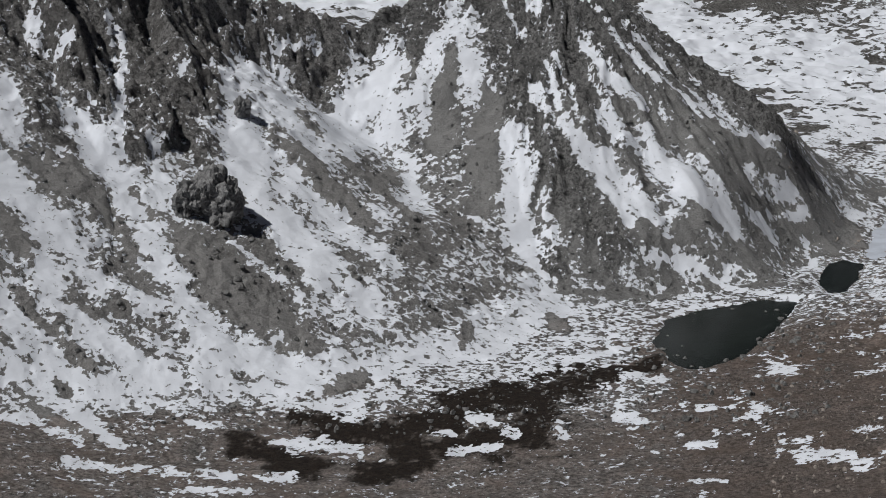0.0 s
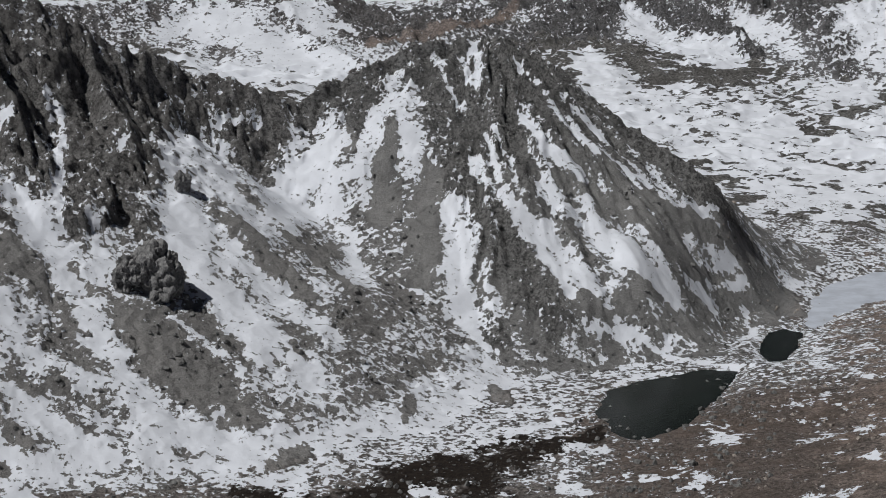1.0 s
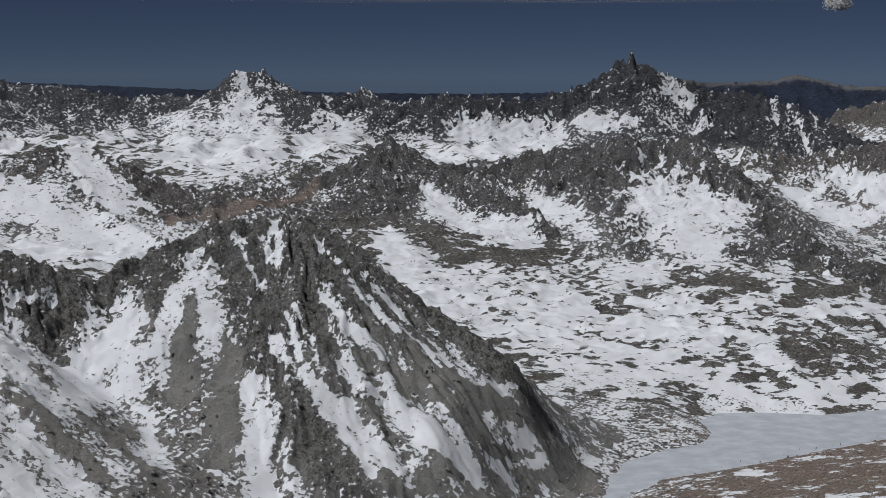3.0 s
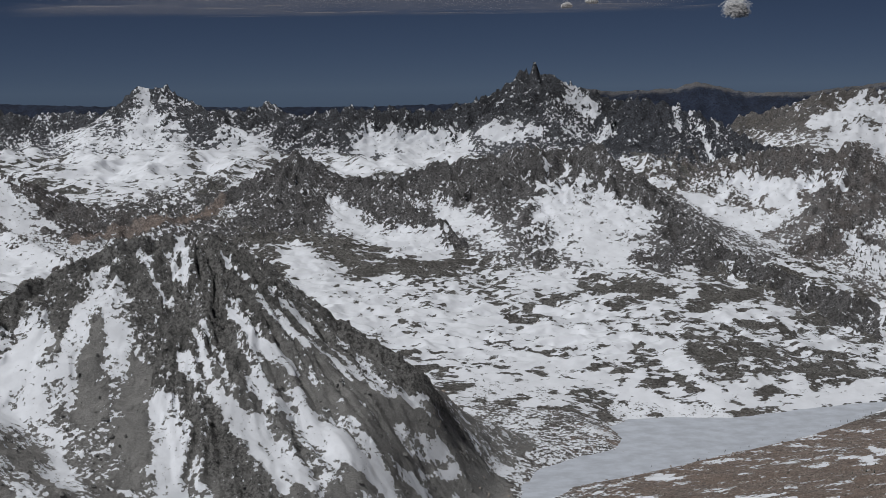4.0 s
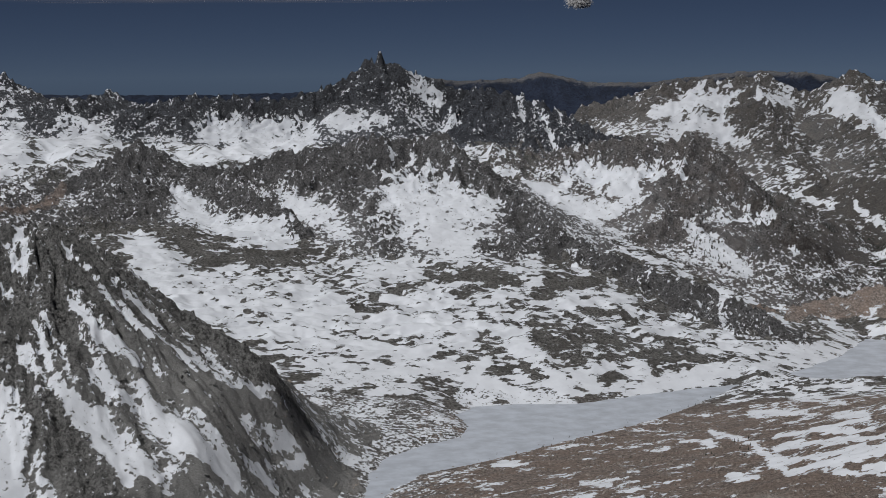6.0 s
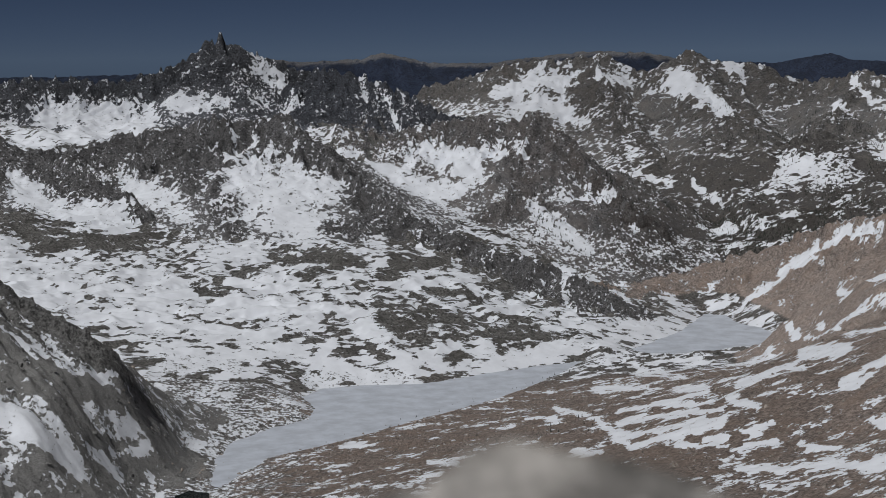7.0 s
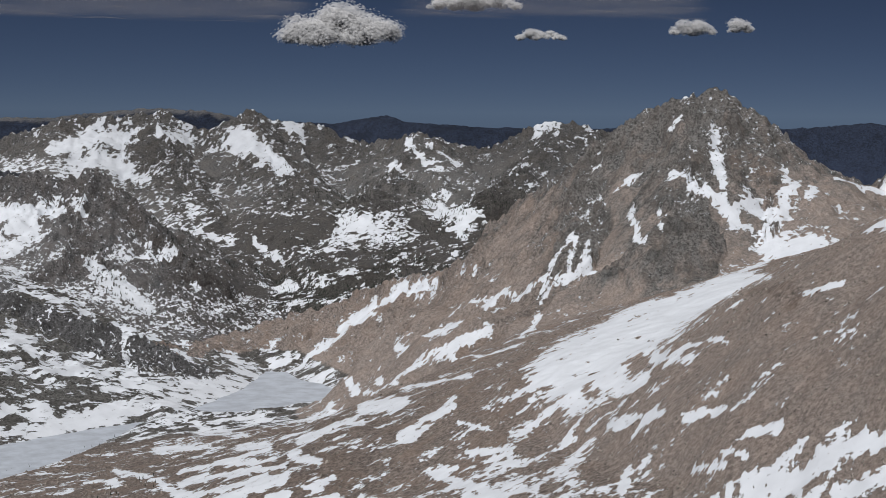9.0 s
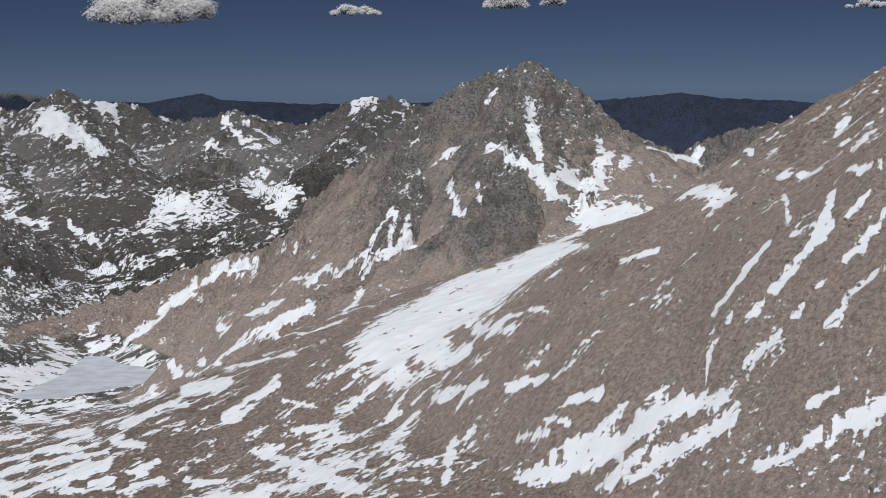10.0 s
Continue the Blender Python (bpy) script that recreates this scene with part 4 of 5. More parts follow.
def plain_material(name, colour, roughness, spread=0.15, size=6.0, bump=0.0):
    m, t, bsdf = nodes_of(name)
    p = t.nodes.new("ShaderNodeNewGeometry").outputs["Position"]
    n = noise_at(t, p, 1 / size, 7, 0.6)
    t.links.new(mix(t, ramp(t, n, 0.3, 0.7), tuple(v * (1 - spread) for v in colour), tuple(min(1, v * (1 + spread)) for v in colour)), bsdf.inputs["Base Color"])
    bsdf.inputs["Roughness"].default_value = roughness
    if bump:
        bp = t.nodes.new("ShaderNodeBump")
        bp.inputs["Distance"].default_value = bump
        t.links.new(n, bp.inputs["Height"])
        t.links.new(bp.outputs[0], bsdf.inputs["Normal"])
    return m


ice = plain_material("grey_lake_ice", (0.50, 0.54, 0.61), 0.6, 0.14, 28.0)
dark_water = plain_material("dark_water", (0.008, 0.012, 0.010), 0.22, 0.3, 20.0)
dark_water.node_tree.nodes["Principled BSDF"].inputs["Specular IOR Level"].default_value = 0.12


# ---- the land: one sheet round the summit, its cells growing with the distance ----
def ground_grid():
    az = np.concatenate([np.arange(-180, -20, 5.0), np.arange(-20, 62.5, STEP), np.arange(65, 180, 5.0)])
    bands = [(0.02, 1.6, 8), (1.6, 40, 14), (40, 900, 36), (900, 1110, 24), (1110, 1350, 70), (1350, 2080, 380), (2080, 2440, 90), (2440, 2780, 120), (2780, 3120, 80), (3120, 3480, 170), (3480, 3780, 80), (3780, 4130, 110), (4130, 4500, 70), (4500, 4800, 40), (4800, 4920, 6)]
    r = np.concatenate([np.geomspace(a, b, n, endpoint=False) for a, b, n in bands] + [[4920.0]])
    return az, r


STEP = 0.08
az, rr = ground_grid()
AZ, RR = np.meshgrid(az, rr, indexing="ij")
GX, GY = plan(AZ, RR)
GZ, OWNER, GULLY, DOWN, STREAK = relief(GX, GY)
NAMES = ["ground", *MOUNTAINS]


NARROW = 0.46


def lay(field, lines, value, soft=0.5, fray=0.55, more=0.0):
    """Draws lines (width, how much narrower across than down the slope, then compass angle and distance along) into a field of
    the land, with frayed edges."""
    for width, lean, *way in lines:
        p = np.array(way, float).reshape(-1, 2)
        far = width * 1.2 + 10
        pad = np.degrees(far / p[:, 1].min())
        i0, i1 = np.searchsorted(az, [p[:, 0].min() - pad, p[:, 0].max() + pad])
        j0, j1 = np.searchsorted(rr, [p[:, 1].min() - far / lean, p[:, 1].max() + far / lean])
        if i1 <= i0 or j1 <= j0:
            continue
        a = np.radians(p[:, 0].mean())
        x, y = GX[i0:i1, j0:j1], GY[i0:i1, j0:j1]
        x, y = x * np.cos(a) - y * np.sin(a), (x * np.sin(a) + y * np.cos(a)) * lean
        d = np.full(x.shape, 1e9)
        q = np.stack(plan(p[:, 0], p[:, 1]), 1)
        q = np.stack([q[:, 0] * np.cos(a) - q[:, 1] * np.sin(a), (q[:, 0] * np.sin(a) + q[:, 1] * np.cos(a)) * lean], 1)
        for (ax, ay), (bx, by) in zip(q[:-1], q[1:]):
            ex, ey = bx - ax, by - ay
            t = np.clip(((x - ax) * ex + (y - ay) * ey) / max(ex * ex + ey * ey, 1e-6), 0, 1)
            d = np.minimum(d, np.hypot(x - ax - t * ex, y - ay - t * ey))
        d = d / (width * NARROW) + fray * FRAY[i0:i1, j0:j1]
        m = 1 - smoothstep(1 - soft / 2, 1 + soft / 2, d)
        full = value + more * smoothstep(14, 45, width)      # broad fields are unbroken
        field[i0:i1, j0:j1] += m * (full - field[i0:i1, j0:j1])


def zone(a0, a1, r0, r1, soft_a=2.0, soft_r=80.0):
    """A stretch of the plan between two compass angles and two distances, with soft, uneven edges."""
    a, r = AZ + 2.0 * FRAY, RR + 50 * FRAY
    return (smoothstep(a0 - soft_a, a0 + soft_a, a) * (1 - smoothstep(a1 - soft_a, a1 + soft_a, a))
            * smoothstep(r0 - soft_r, r0 + soft_r, r) * (1 - smoothstep(r1 - soft_r, r1 + soft_r, r)))


FRAY = 1.2 * fbm(GX, GY, 34, 5, 301, 0.8)
ZONES = [  # compass angles, distances, snow, tan, bog
    (-30, 8, 900, 1330, -0.15, 0.40, 0.15), (-12, 9, 1330, 1560, 0.62, 0.15, 0.0), (8, 20, 900, 1560, -0.45, 0.75, 0.5), (17, 38, 1150, 2450, -0.2, 0.95, 0.22), (37, 80, 900, 2500, -0.45, 0.95, 0.0),
    (37, 46, 1000, 1560, -0.05, 0.95, 0.0), (-30, 4, 2300, 3300, 0.86, 0.05, 0.0), (10, 19, 2080, 2480, 0.55, 0.1, 0.0), (4, 22, 2430, 3300, 0.6, 0.05, 0.0), (22, 31, 2600, 3250, 0.4, 0.05, 0.0),
    (22, 48, 3300, 3650, 0.4, 0.05, 0.4), (26, 48, 3650, 4300, 0.3, 0.0, 0.5), (-30, 24, 3400, 4700, 0.80, 0.0, 0.0), (40, 80, 3200, 5000, 0.0, 0.0, 0.8),
]
# snow and its share in the gullies, share near the crest, tan
MOUNTAIN_COVER = {
    "pyramid_peak": (0.8, 0.35, -0.1, 0.0), "cirque_mountain": (0.74, 0.35, 0.1, 0.05), "middle_ridge": (0.4, 0.6, 0.2, 0.05), "snow_hill": (0.68, 0.3, 0.4, 0.1),
    "spire_peak": (0.68, 0.8, 0.32, 0.0), "dark_cliff": (0.5, 0.9, 0.3, 0.0), "twin_peak": (0.85, 0.8, 0.45, 0.0), "west_peak": (0.85, 0.8, 0.45, 0.0),
    "round_tower": (0.62, 0.8, 0.2, 0.15), "far_range": (0.82, 0.8, 0.6, 0.35), "low_summits": (0.5, 0.8, 0.3, 0.3), "tan_peak": (-0.25, 0.7, 0.15, 0.85),
    "talus_ridge": (-0.45, 0.15, -0.6, 0.9), "horizon_range": (-0.9, 0.3, -0.6, 0.03),
}


def cover():
    """How much snow lies, how tan the stone is, how smooth the scree, how boggy or wooded the ground."""
    snow, warm, scree, bog = (np.full(GX.shape, v) for v in (0.5, 0.1, 0.0, 0.0))
    for a0, a1, r0, r1, s, w, b in ZONES:
        m = zone(a0, a1, r0, r1)
        snow += m * (s - snow)
        warm += m * (w - warm)
        bog += m * (b - bog)
    for k, name in enumerate(MOUNTAINS, 1):
        s, g, top, w = MOUNTAIN_COVER[name]
        m = OWNER == k
        v = s + g * GULLY[m] + 0.75 * STREAK[m] + (top - s) * (1 - smoothstep(20, 170, DOWN[m] + 50 * FRAY[m]))
        if name == "pyramid_peak":      # the bowl keeps more snow than the face over the tarn
            v = v + 0.3 * STREAK[m] - 0.65 * smoothstep(3.4, 5.2, AZ[m] + FRAY[m])
        snow[m] = v
        warm[m] = w if name != "tan_peak" else 0.15 + 0.65 * smoothstep(60, 260, DOWN[m] + 60 * FRAY[m] + 4 * np.maximum(44 - AZ[m], 0) * 10)
        bog[m] = 0
        scree[m] = 0.7 * smoothstep(70, 230, DOWN[m] + 70 * FRAY[m])
        if name == "horizon_range":     # bare pale tops over the woods
            bare = smoothstep(16, 18, AZ[m]) * (1 - smoothstep(31, 33, AZ[m])) * (1 - smoothstep(8, 34, DOWN[m] + 20 * FRAY[m]))
            warm[m] = np.clip(warm[m] + 0.9 * bare, 0, 1)
            snow[m] += 0.8 * bare * (AZ[m] > 24)
    # the wooded valley beyond the outlet lake
    m = zone(29.5, 46, 3250, 3950) * (warm < 0.5)
    snow -= 0.25 * m
    bog += m * (0.5 - bog)
    tall = smoothstep(0.0, 0.3, warm)
    # broad patches on the open basin
    broad = 1.1 * fbm(GX, GY, 70, 4, 511, 0.7) * ((OWNER == 0) & (RR > 2300))
    snow += broad
    # ragged drifts left between the stones of the tan slopes
    snow += smoothstep(0.5, 0.8, warm) * (RR < 3300) * smoothstep(850, 1250, RR) * (1.75 * fbm(GX, GY, 40, 5, 611, 0.75) + 0.7 * fbm(GX, GY, 240, 2, 617))
    crags = np.zeros(GX.shape)
    lay(crags, ROCK_LINES, 1.0, 0.9, 0.5)
    snow += crags * (0.7 * STREAK - np.where(RR < 2600, 0.35, 0.3) - snow)
    scree *= 1 - crags
    lay(snow, SCREE_LINES, -1.0, 0.8, 0.8)
    lay(scree, SCREE_LINES, 1.0, 0.5)
    lay(snow, PASS, -0.3)
    lay(warm, PASS, 0.7)
    lay(snow, SNOW_LINES, 1.3, 1.0, 1.0, 0.4)
    snow += (0.45 + 0.5 * smoothstep(3, 6, AZ)) * STREAK * (RR < 2200) * (RR > 1200) * (AZ < 16)
    for lines in (SHORE, BENCH):
        lay(snow, lines, 1.3, 1.0, 0.8, 0.5)
    lay(snow, BOG, -0.9, 0.9, 0.8)
    lay(bog, [(w * 1.4, *q) for w, *q in BOG], 1.0, 0.8, 0.9)
    lay(snow, FLOOR, 1.05, 1.1, 1.3)
    warm = np.clip(warm + 0.25 * FRAY * tall, 0, 1)
    return snow, warm, scree, bog


SNOW, WARM, SCREE, BOG_COVER = cover()


def blur(f, half, axis):
    c = np.cumsum(np.pad(f, [(half + 1, half) if k == axis else (0, 0) for k in (0, 1)], mode="edge"), axis)
    n = 2 * half + 1
    return (np.take(c, range(n, c.shape[axis]), axis) - np.take(c, range(c.shape[axis] - n), axis)) / n


# deep snow fills the hollows and lies smooth
even = GZ
for half in (5, 4):
    even = blur(blur(even, half, 0), half, 1)
deep = blur(blur(smoothstep(0.75, 1.15, SNOW), 2, 0), 2, 1) * (OWNER > 0) * smoothstep(1000, 1200, RR) * (1 - smoothstep(3300, 3500, RR)) * (np.abs(AZ - 21) < 40)
GZ = GZ + 0.6 * deep * (even - GZ)

# bare rock is broken into blocks and cracks
BARE = (1 - smoothstep(0.1, 0.75, SNOW)) * (1 - 0.85 * SCREE) * (OWNER > 0) * (RR > 1200) * (RR < 4600)
BARE *= np.where(OWNER == NAMES.index("talus_ridge"), 0.15, np.where(OWNER == NAMES.index("tan_peak"), 0.6, 1.0))
coarse = np.where(RR < 2600, 1.0, 1.5)
blocks = ridged(GX / coarse, GY / coarse, 24, 3, 811, 0.6) - 0.7
flute = coarse * np.where(OWNER == NAMES.index("dark_cliff"), 2.0, np.where(OWNER == NAMES.index("spire_peak"), 1.4, 1.0))
GZ = GZ + BARE * (3.2 * coarse * blocks + 9.0 * flute * STREAK + 2.0 * fbm(GX, GY, 9, 2, 821))


def sheet(name, pick, material, parent=None):
    """One mesh of the land's cells that pick marks."""
    nr, na = len(rr), len(az)
    i, j = np.nonzero(pick)
    i2 = (i + 1) % na
    quads = np.stack([i * nr + j, i * nr + j + 1, i2 * nr + j + 1, i2 * nr + j], 1)
    used, quads = np.unique(quads, return_inverse=True)
    quads = quads.reshape(-1, 4)
    me = bpy.data.meshes.new(name)
    me.vertices.add(len(used))
    me.vertices.foreach_set("co", np.stack([GX.ravel()[used], GY.ravel()[used], GZ.ravel()[used]], 1).astype(np.float32).ravel())
    me.loops.add(quads.size)
    me.loops.foreach_set("vertex_index", quads.astype(np.int32).ravel())
    me.polygons.add(len(quads))
    me.polygons.foreach_set("loop_start", np.arange(0, quads.size, 4, dtype=np.int32))
    me.polygons.foreach_set("use_smooth", np.ones(len(quads), bool))
    me.update(calc_edges=True)
    c = me.attributes.new("cover", "FLOAT_COLOR", "POINT")
    v = np.stack([SNOW.ravel()[used], WARM.ravel()[used], SCREE.ravel()[used], BOG_COVER.ravel()[used]], 1)
    c.data.foreach_set("color", v.astype(np.float32).ravel())
    me.materials.append(material)
    ob = new(name, me)
    if parent:
        ob.parent = parent
    return ob


CELL = OWNER[:, :-1]
LABELS = {
    "pyramid_peak": "grey granite pyramid peak with snow gullies and scree",
    "cirque_mountain": "dark broken cirque wall with snow aprons and talus fans",
    "middle_ridge": "grey granite ridge with snow bowls under its cliffs",
    "snow_hill": "snow-covered rounded hill with a dark flank",
    "spire_peak": "dark granite peak with a small summit spire and snow",
    "dark_cliff": "dark fluted cliff with thin snow streaks",
    "twin_peak": "distant twin-topped peak with snow couloirs",
    "west_peak": "distant snowy peak on the skyline",
    "round_tower": "pale rounded granite tower over a snow bowl",
    "far_range": "distant granite range with wide snowfields",
    "low_summits": "low dark summits with snow streaks",
    "tan_peak": "tan rocky peak with snow gullies and a scree shoulder",
    "talus_ridge": "tan boulder-strewn talus slope with snow strips",
    "horizon_range": "dark wooded hills along the horizon, haze blue in their colour",
}
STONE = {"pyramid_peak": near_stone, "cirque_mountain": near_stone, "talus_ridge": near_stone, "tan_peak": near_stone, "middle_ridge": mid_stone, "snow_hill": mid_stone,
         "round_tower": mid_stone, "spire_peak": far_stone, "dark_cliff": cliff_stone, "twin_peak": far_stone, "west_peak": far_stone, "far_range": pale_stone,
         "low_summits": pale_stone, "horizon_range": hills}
def patches(pick, least):
    """The connected patches of a mask over the land's cells, the small ones left out."""
    runs, top = [], []

    def root(k):
        while top[k] != k:
            top[k] = top[top[k]]
            k = top[k]
        return k
    before = []
    for i in range(pick.shape[0]):
        row = pick[i]
        now = []
        if row.any():
            e = np.flatnonzero(np.diff(np.concatenate([[0], row.view(np.int8), [0]])))
            for j0, j1 in zip(e[::2], e[1::2]):
                k = len(top)
                top.append(k)
                runs.append((i, j0, j1))
                now.append((j0, j1, k))
                for b0, b1, q in before:
                    if b0 < j1 and j0 < b1:
                        top[root(q)] = root(k)
        before = now
    made = {}
    for k, (i, j0, j1) in enumerate(runs):
        made.setdefault(root(k), []).append((i, j0, j1))
    out = []
    for part_runs in made.values():
        if sum(j1 - j0 for _, j0, j1 in part_runs) >= least:
            m = np.zeros(pick.shape, bool)
            for i, j0, j1 in part_runs:
                m[i, j0:j1] = True
            out.append(m)
    return out


FIELD, STONES = SNOW[:, :-1] > 0.85, SCREE[:, :-1] > 0.5
open_land = CELL == 0
land = new("ground")
tagged(land, "snow-patched alpine valley floor and benches of granite", "ground", kind="structure")
for m in patches(open_land & FIELD & (RR[:, :-1] < 2500), 420):
    sheet("snow_patch", m, near_stone, land)
    open_land &= ~m
sheet("valley_floor", open_land & (RR[:, :-1] < 2400), near_stone, land)
sheet("far_basin", open_land & (RR[:, :-1] >= 2400), basin_stone, land)
for k, name in enumerate(NAMES[1:], 1):
    own = CELL == k
    if not own.any():
        continue
    peak = tagged(new(name), LABELS[name], "mountain")
    rest = own.copy()
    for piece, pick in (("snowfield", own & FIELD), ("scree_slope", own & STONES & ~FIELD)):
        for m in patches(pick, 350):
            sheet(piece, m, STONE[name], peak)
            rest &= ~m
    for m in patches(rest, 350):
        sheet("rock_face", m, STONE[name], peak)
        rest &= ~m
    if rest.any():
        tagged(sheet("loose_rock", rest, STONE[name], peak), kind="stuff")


def lake(name, material, label):
    level, pts = LAKES[name]
    p = np.stack(plan(*np.array(pts, float).T), 1)
    c = p.mean(0)
    bm = bmesh.new()
    out = []
    for a, b in zip(p, np.roll(p, -1, 0)):
        n = (b - a) @ np.array([[0, -1], [1, 0]])
        n = n / np.linalg.norm(n)
        out.append((a, n))
    area = sum(a[0] * b[1] - a[1] * b[0] for a, b in zip(p, np.roll(p, -1, 0)))
    sign = 1 if area > 0 else -1
    ring = []
    for k in range(len(p)):
        n = out[k - 1][1] + out[k][1]
        n = n / max(np.linalg.norm(n), 0.5)
        q = p[k] + sign * n * 14
        ring.append(bm.verts.new((q[0], q[1], level)))
    face = bm.faces.new(ring)
    bmesh.ops.triangulate(bm, faces=[face])
    bmesh.ops.recalc_face_normals(bm, faces=bm.faces)
    for f in bm.faces:
        if f.normal.z < 0:
            f.normal_flip()
    me = bpy.data.meshes.new(name)
    bm.to_mesh(me)
    me.materials.append(material)
    return tagged(new(name, me), label, "lake", kind="structure")


lake("frozen_lake", ice, "frozen lake with grey wind-marked ice")
lake("outlet_lake", ice, "small frozen lake with a pressure crack")
lake("dark_tarn", dark_water, "dark open tarn among snow banks")
lake("small_tarn", dark_water, "small dark open tarn by the scree toe")


# ---- things on the land ----
def soup(name, verts, faces, material, smooth=False):
    me = bpy.data.meshes.new(name)
    me.from_pydata([tuple(v) for v in verts], [], faces)
    me.polygons.foreach_set("use_smooth", np.full(len(faces), smooth))
    me.materials.append(material)
    me.update()
    return me


def height_at(a, r):
    x, y = plan(np.asarray(a, float), np.asarray(r, float))
    return x, y, relief(x, y)[0]


def boulder_mesh(name, size, seed, material, levels=3, chip=0.35, stretch=(1, 1, 1)):
    """A broken granite block: a ball cut by random planes, then roughened."""
    rng = random.Random(seed)
    bm = bmesh.new()
    bmesh.ops.create_icosphere(bm, subdivisions=levels, radius=1)
    cuts = [(Vector((rng.gauss(0, 1), rng.gauss(0, 1), rng.gauss(0, 0.7))).normalized(), rng.uniform(0.62, 0.9)) for _ in range(14)]
    for v in bm.verts:
        for n, k in cuts:
            over = v.co.dot(n) - k
            if over > 0:
                v.co -= n * over * 0.92
        p = v.co * 2.3 + Vector((seed, seed, seed))
        if chip > 0.8:
            v.co += v.co.normalized() * (0.2 * abs(noise.noise(p * 1.1)) + 0.1 * abs(noise.noise(p * 2.7)) - 0.1 * abs(noise.noise(Vector((p.x * 5, p.y * 5, p.z * 2)))))
        v.co += v.co.normalized() * (chip * 0.3 * noise.fractal(p, 0.9, 2.1, 5))
        v.co = Vector((v.co.x * stretch[0], v.co.y * stretch[1], v.co.z * stretch[2])) * size
    me = bpy.data.meshes.new(name)
    bm.to_mesh(me)
    bm.free()
    me.materials.append(material)
    me.polygons.foreach_set("use_smooth", np.full(len(me.polygons), chip < 0.8 and levels > 3))
    return me


def granite(name, light, dark, grain, patch, bump):
    m, t, bsdf = nodes_of(name)
    p = t.nodes.new("ShaderNodeNewGeometry").outputs["Position"]
    a = noise_at(t, p, 1 / grain, 6, 0.7)
    b = noise_at(t, p, 1 / patch, 6, 0.6)
    c = mix(t, ramp(t, a, 0.35, 0.65), dark, light)
    c = mix(t, maths(t, "MULTIPLY", ramp(t, b, 0.5, 0.62), 0.75), c, tuple(v * 0.35 for v in dark))
    t.links.new(c, bsdf.inputs["Base Color"])
    bsdf.inputs["Roughness"].default_value = 0.85
    bp = t.nodes.new("ShaderNodeBump")
    bp.inputs["Distance"].default_value = bump
    t.links.new(maths(t, "ADD", a, b), bp.inputs["Height"])
    t.links.new(bp.outputs[0], bsdf.inputs["Normal"])
    return m


lichen_granite = granite("lichened_summit_granite", (0.62, 0.59, 0.56), (0.3, 0.285, 0.27), 0.06, 0.1, 0.02)
crag_stone = granite("dark_crag_granite", (0.27, 0.27, 0.268), (0.13, 0.13, 0.132), 2.5, 12.0, 1.0)

# the summit block in front of the eye, out of focus, and its small neighbour
rock = new("summit_boulder", boulder_mesh("summit_boulder", 0.5, 4, lichen_granite, 5, 0.7, (1.5, 0.5, 1.25)))
rock.matrix_world = pose(0.86, 2.11, EYE - 0.935, 4, 0, -26)
tagged(rock, "pale lichen-spotted granite boulder on the summit", "boulder")
rock = new("summit_boulder", boulder_mesh("summit_boulder", 0.45, 9, lichen_granite, 5, 0.5, (0.55, 0.5, 1.25)))
rock.matrix_world = pose(0.60, 2.10, EYE - 1.10, 0, 5, 20)
tagged(rock, "small pale granite boulder on the summit", "boulder")


def outcrop(a, r, size, seed, label, sink=0.35, stretch=(1, 1, 1)):
    x, y, z = height_at([a], [r])
    ob = new("rock_outcrop", boulder_mesh("rock_outcrop", size, seed, crag_stone, 5, 0.9, stretch))
    ob.matrix_world = pose(x[0], y[0], z[0] + size * (stretch[2] - sink * 2), 0, 0, 40 * seed)
    return tagged(ob, label, "rock outcrop")


outcrop(-8.2, 1575, 30, 3, "dark blocky granite outcrop standing out of snow", 0.35, (1.15, 0.8, 1.05))
outcrop(-9.0, 1568, 19, 7, "dark broken granite outcrop beside the snow slope", 0.3, (1.0, 0.9, 1.0))
outcrop(-7.6, 1572, 20, 12, "dark granite outcrop with a sheer side", 0.3, (1.0, 0.8, 1.25))
outcrop(-6.96, 1738, 11, 5, "lone dark boulder stuck in a snow slope", 0.2, (0.9, 0.8, 1.1))

# loose boulders of the talus, and of the bench
def scatter(name, spots, sizes, material, label, category, seed):
    rng = np.random.default_rng(seed)
    t = (1 + 5 ** 0.5) / 2
    v0 = np.array([(-1, t, 0), (1, t, 0), (-1, -t, 0), (1, -t, 0), (0, -1, t), (0, 1, t), (0, -1, -t), (0, 1, -t), (t, 0, -1), (t, 0, 1), (-t, 0, -1), (-t, 0, 1)]) / 1.9
    f0 = [(0, 11, 5), (0, 5, 1), (0, 1, 7), (0, 7, 10), (0, 10, 11), (1, 5, 9), (5, 11, 4), (11, 10, 2), (10, 7, 6), (7, 1, 8), (3, 9, 4), (3, 4, 2), (3, 2, 6), (3, 6, 8), (3, 8, 9), (4, 9, 5), (2, 4, 11), (6, 2, 10), (8, 6, 7), (9, 8, 1)]
    n = len(spots)
    v = v0[None] * (1 + 0.25 * rng.normal(size=(n, 12, 1))) * sizes[:, None, None] * rng.uniform(0.6, 1.2, (n, 1, 3))
    v = v + spots[:, None, :]
    f = (np.array(f0)[None] + 12 * np.arange(n)[:, None, None]).reshape(-1, 3)
    ob = new(name, soup(name, v.reshape(-1, 3), f.tolist(), material))
    return tagged(ob, label, category, kind="stuff")


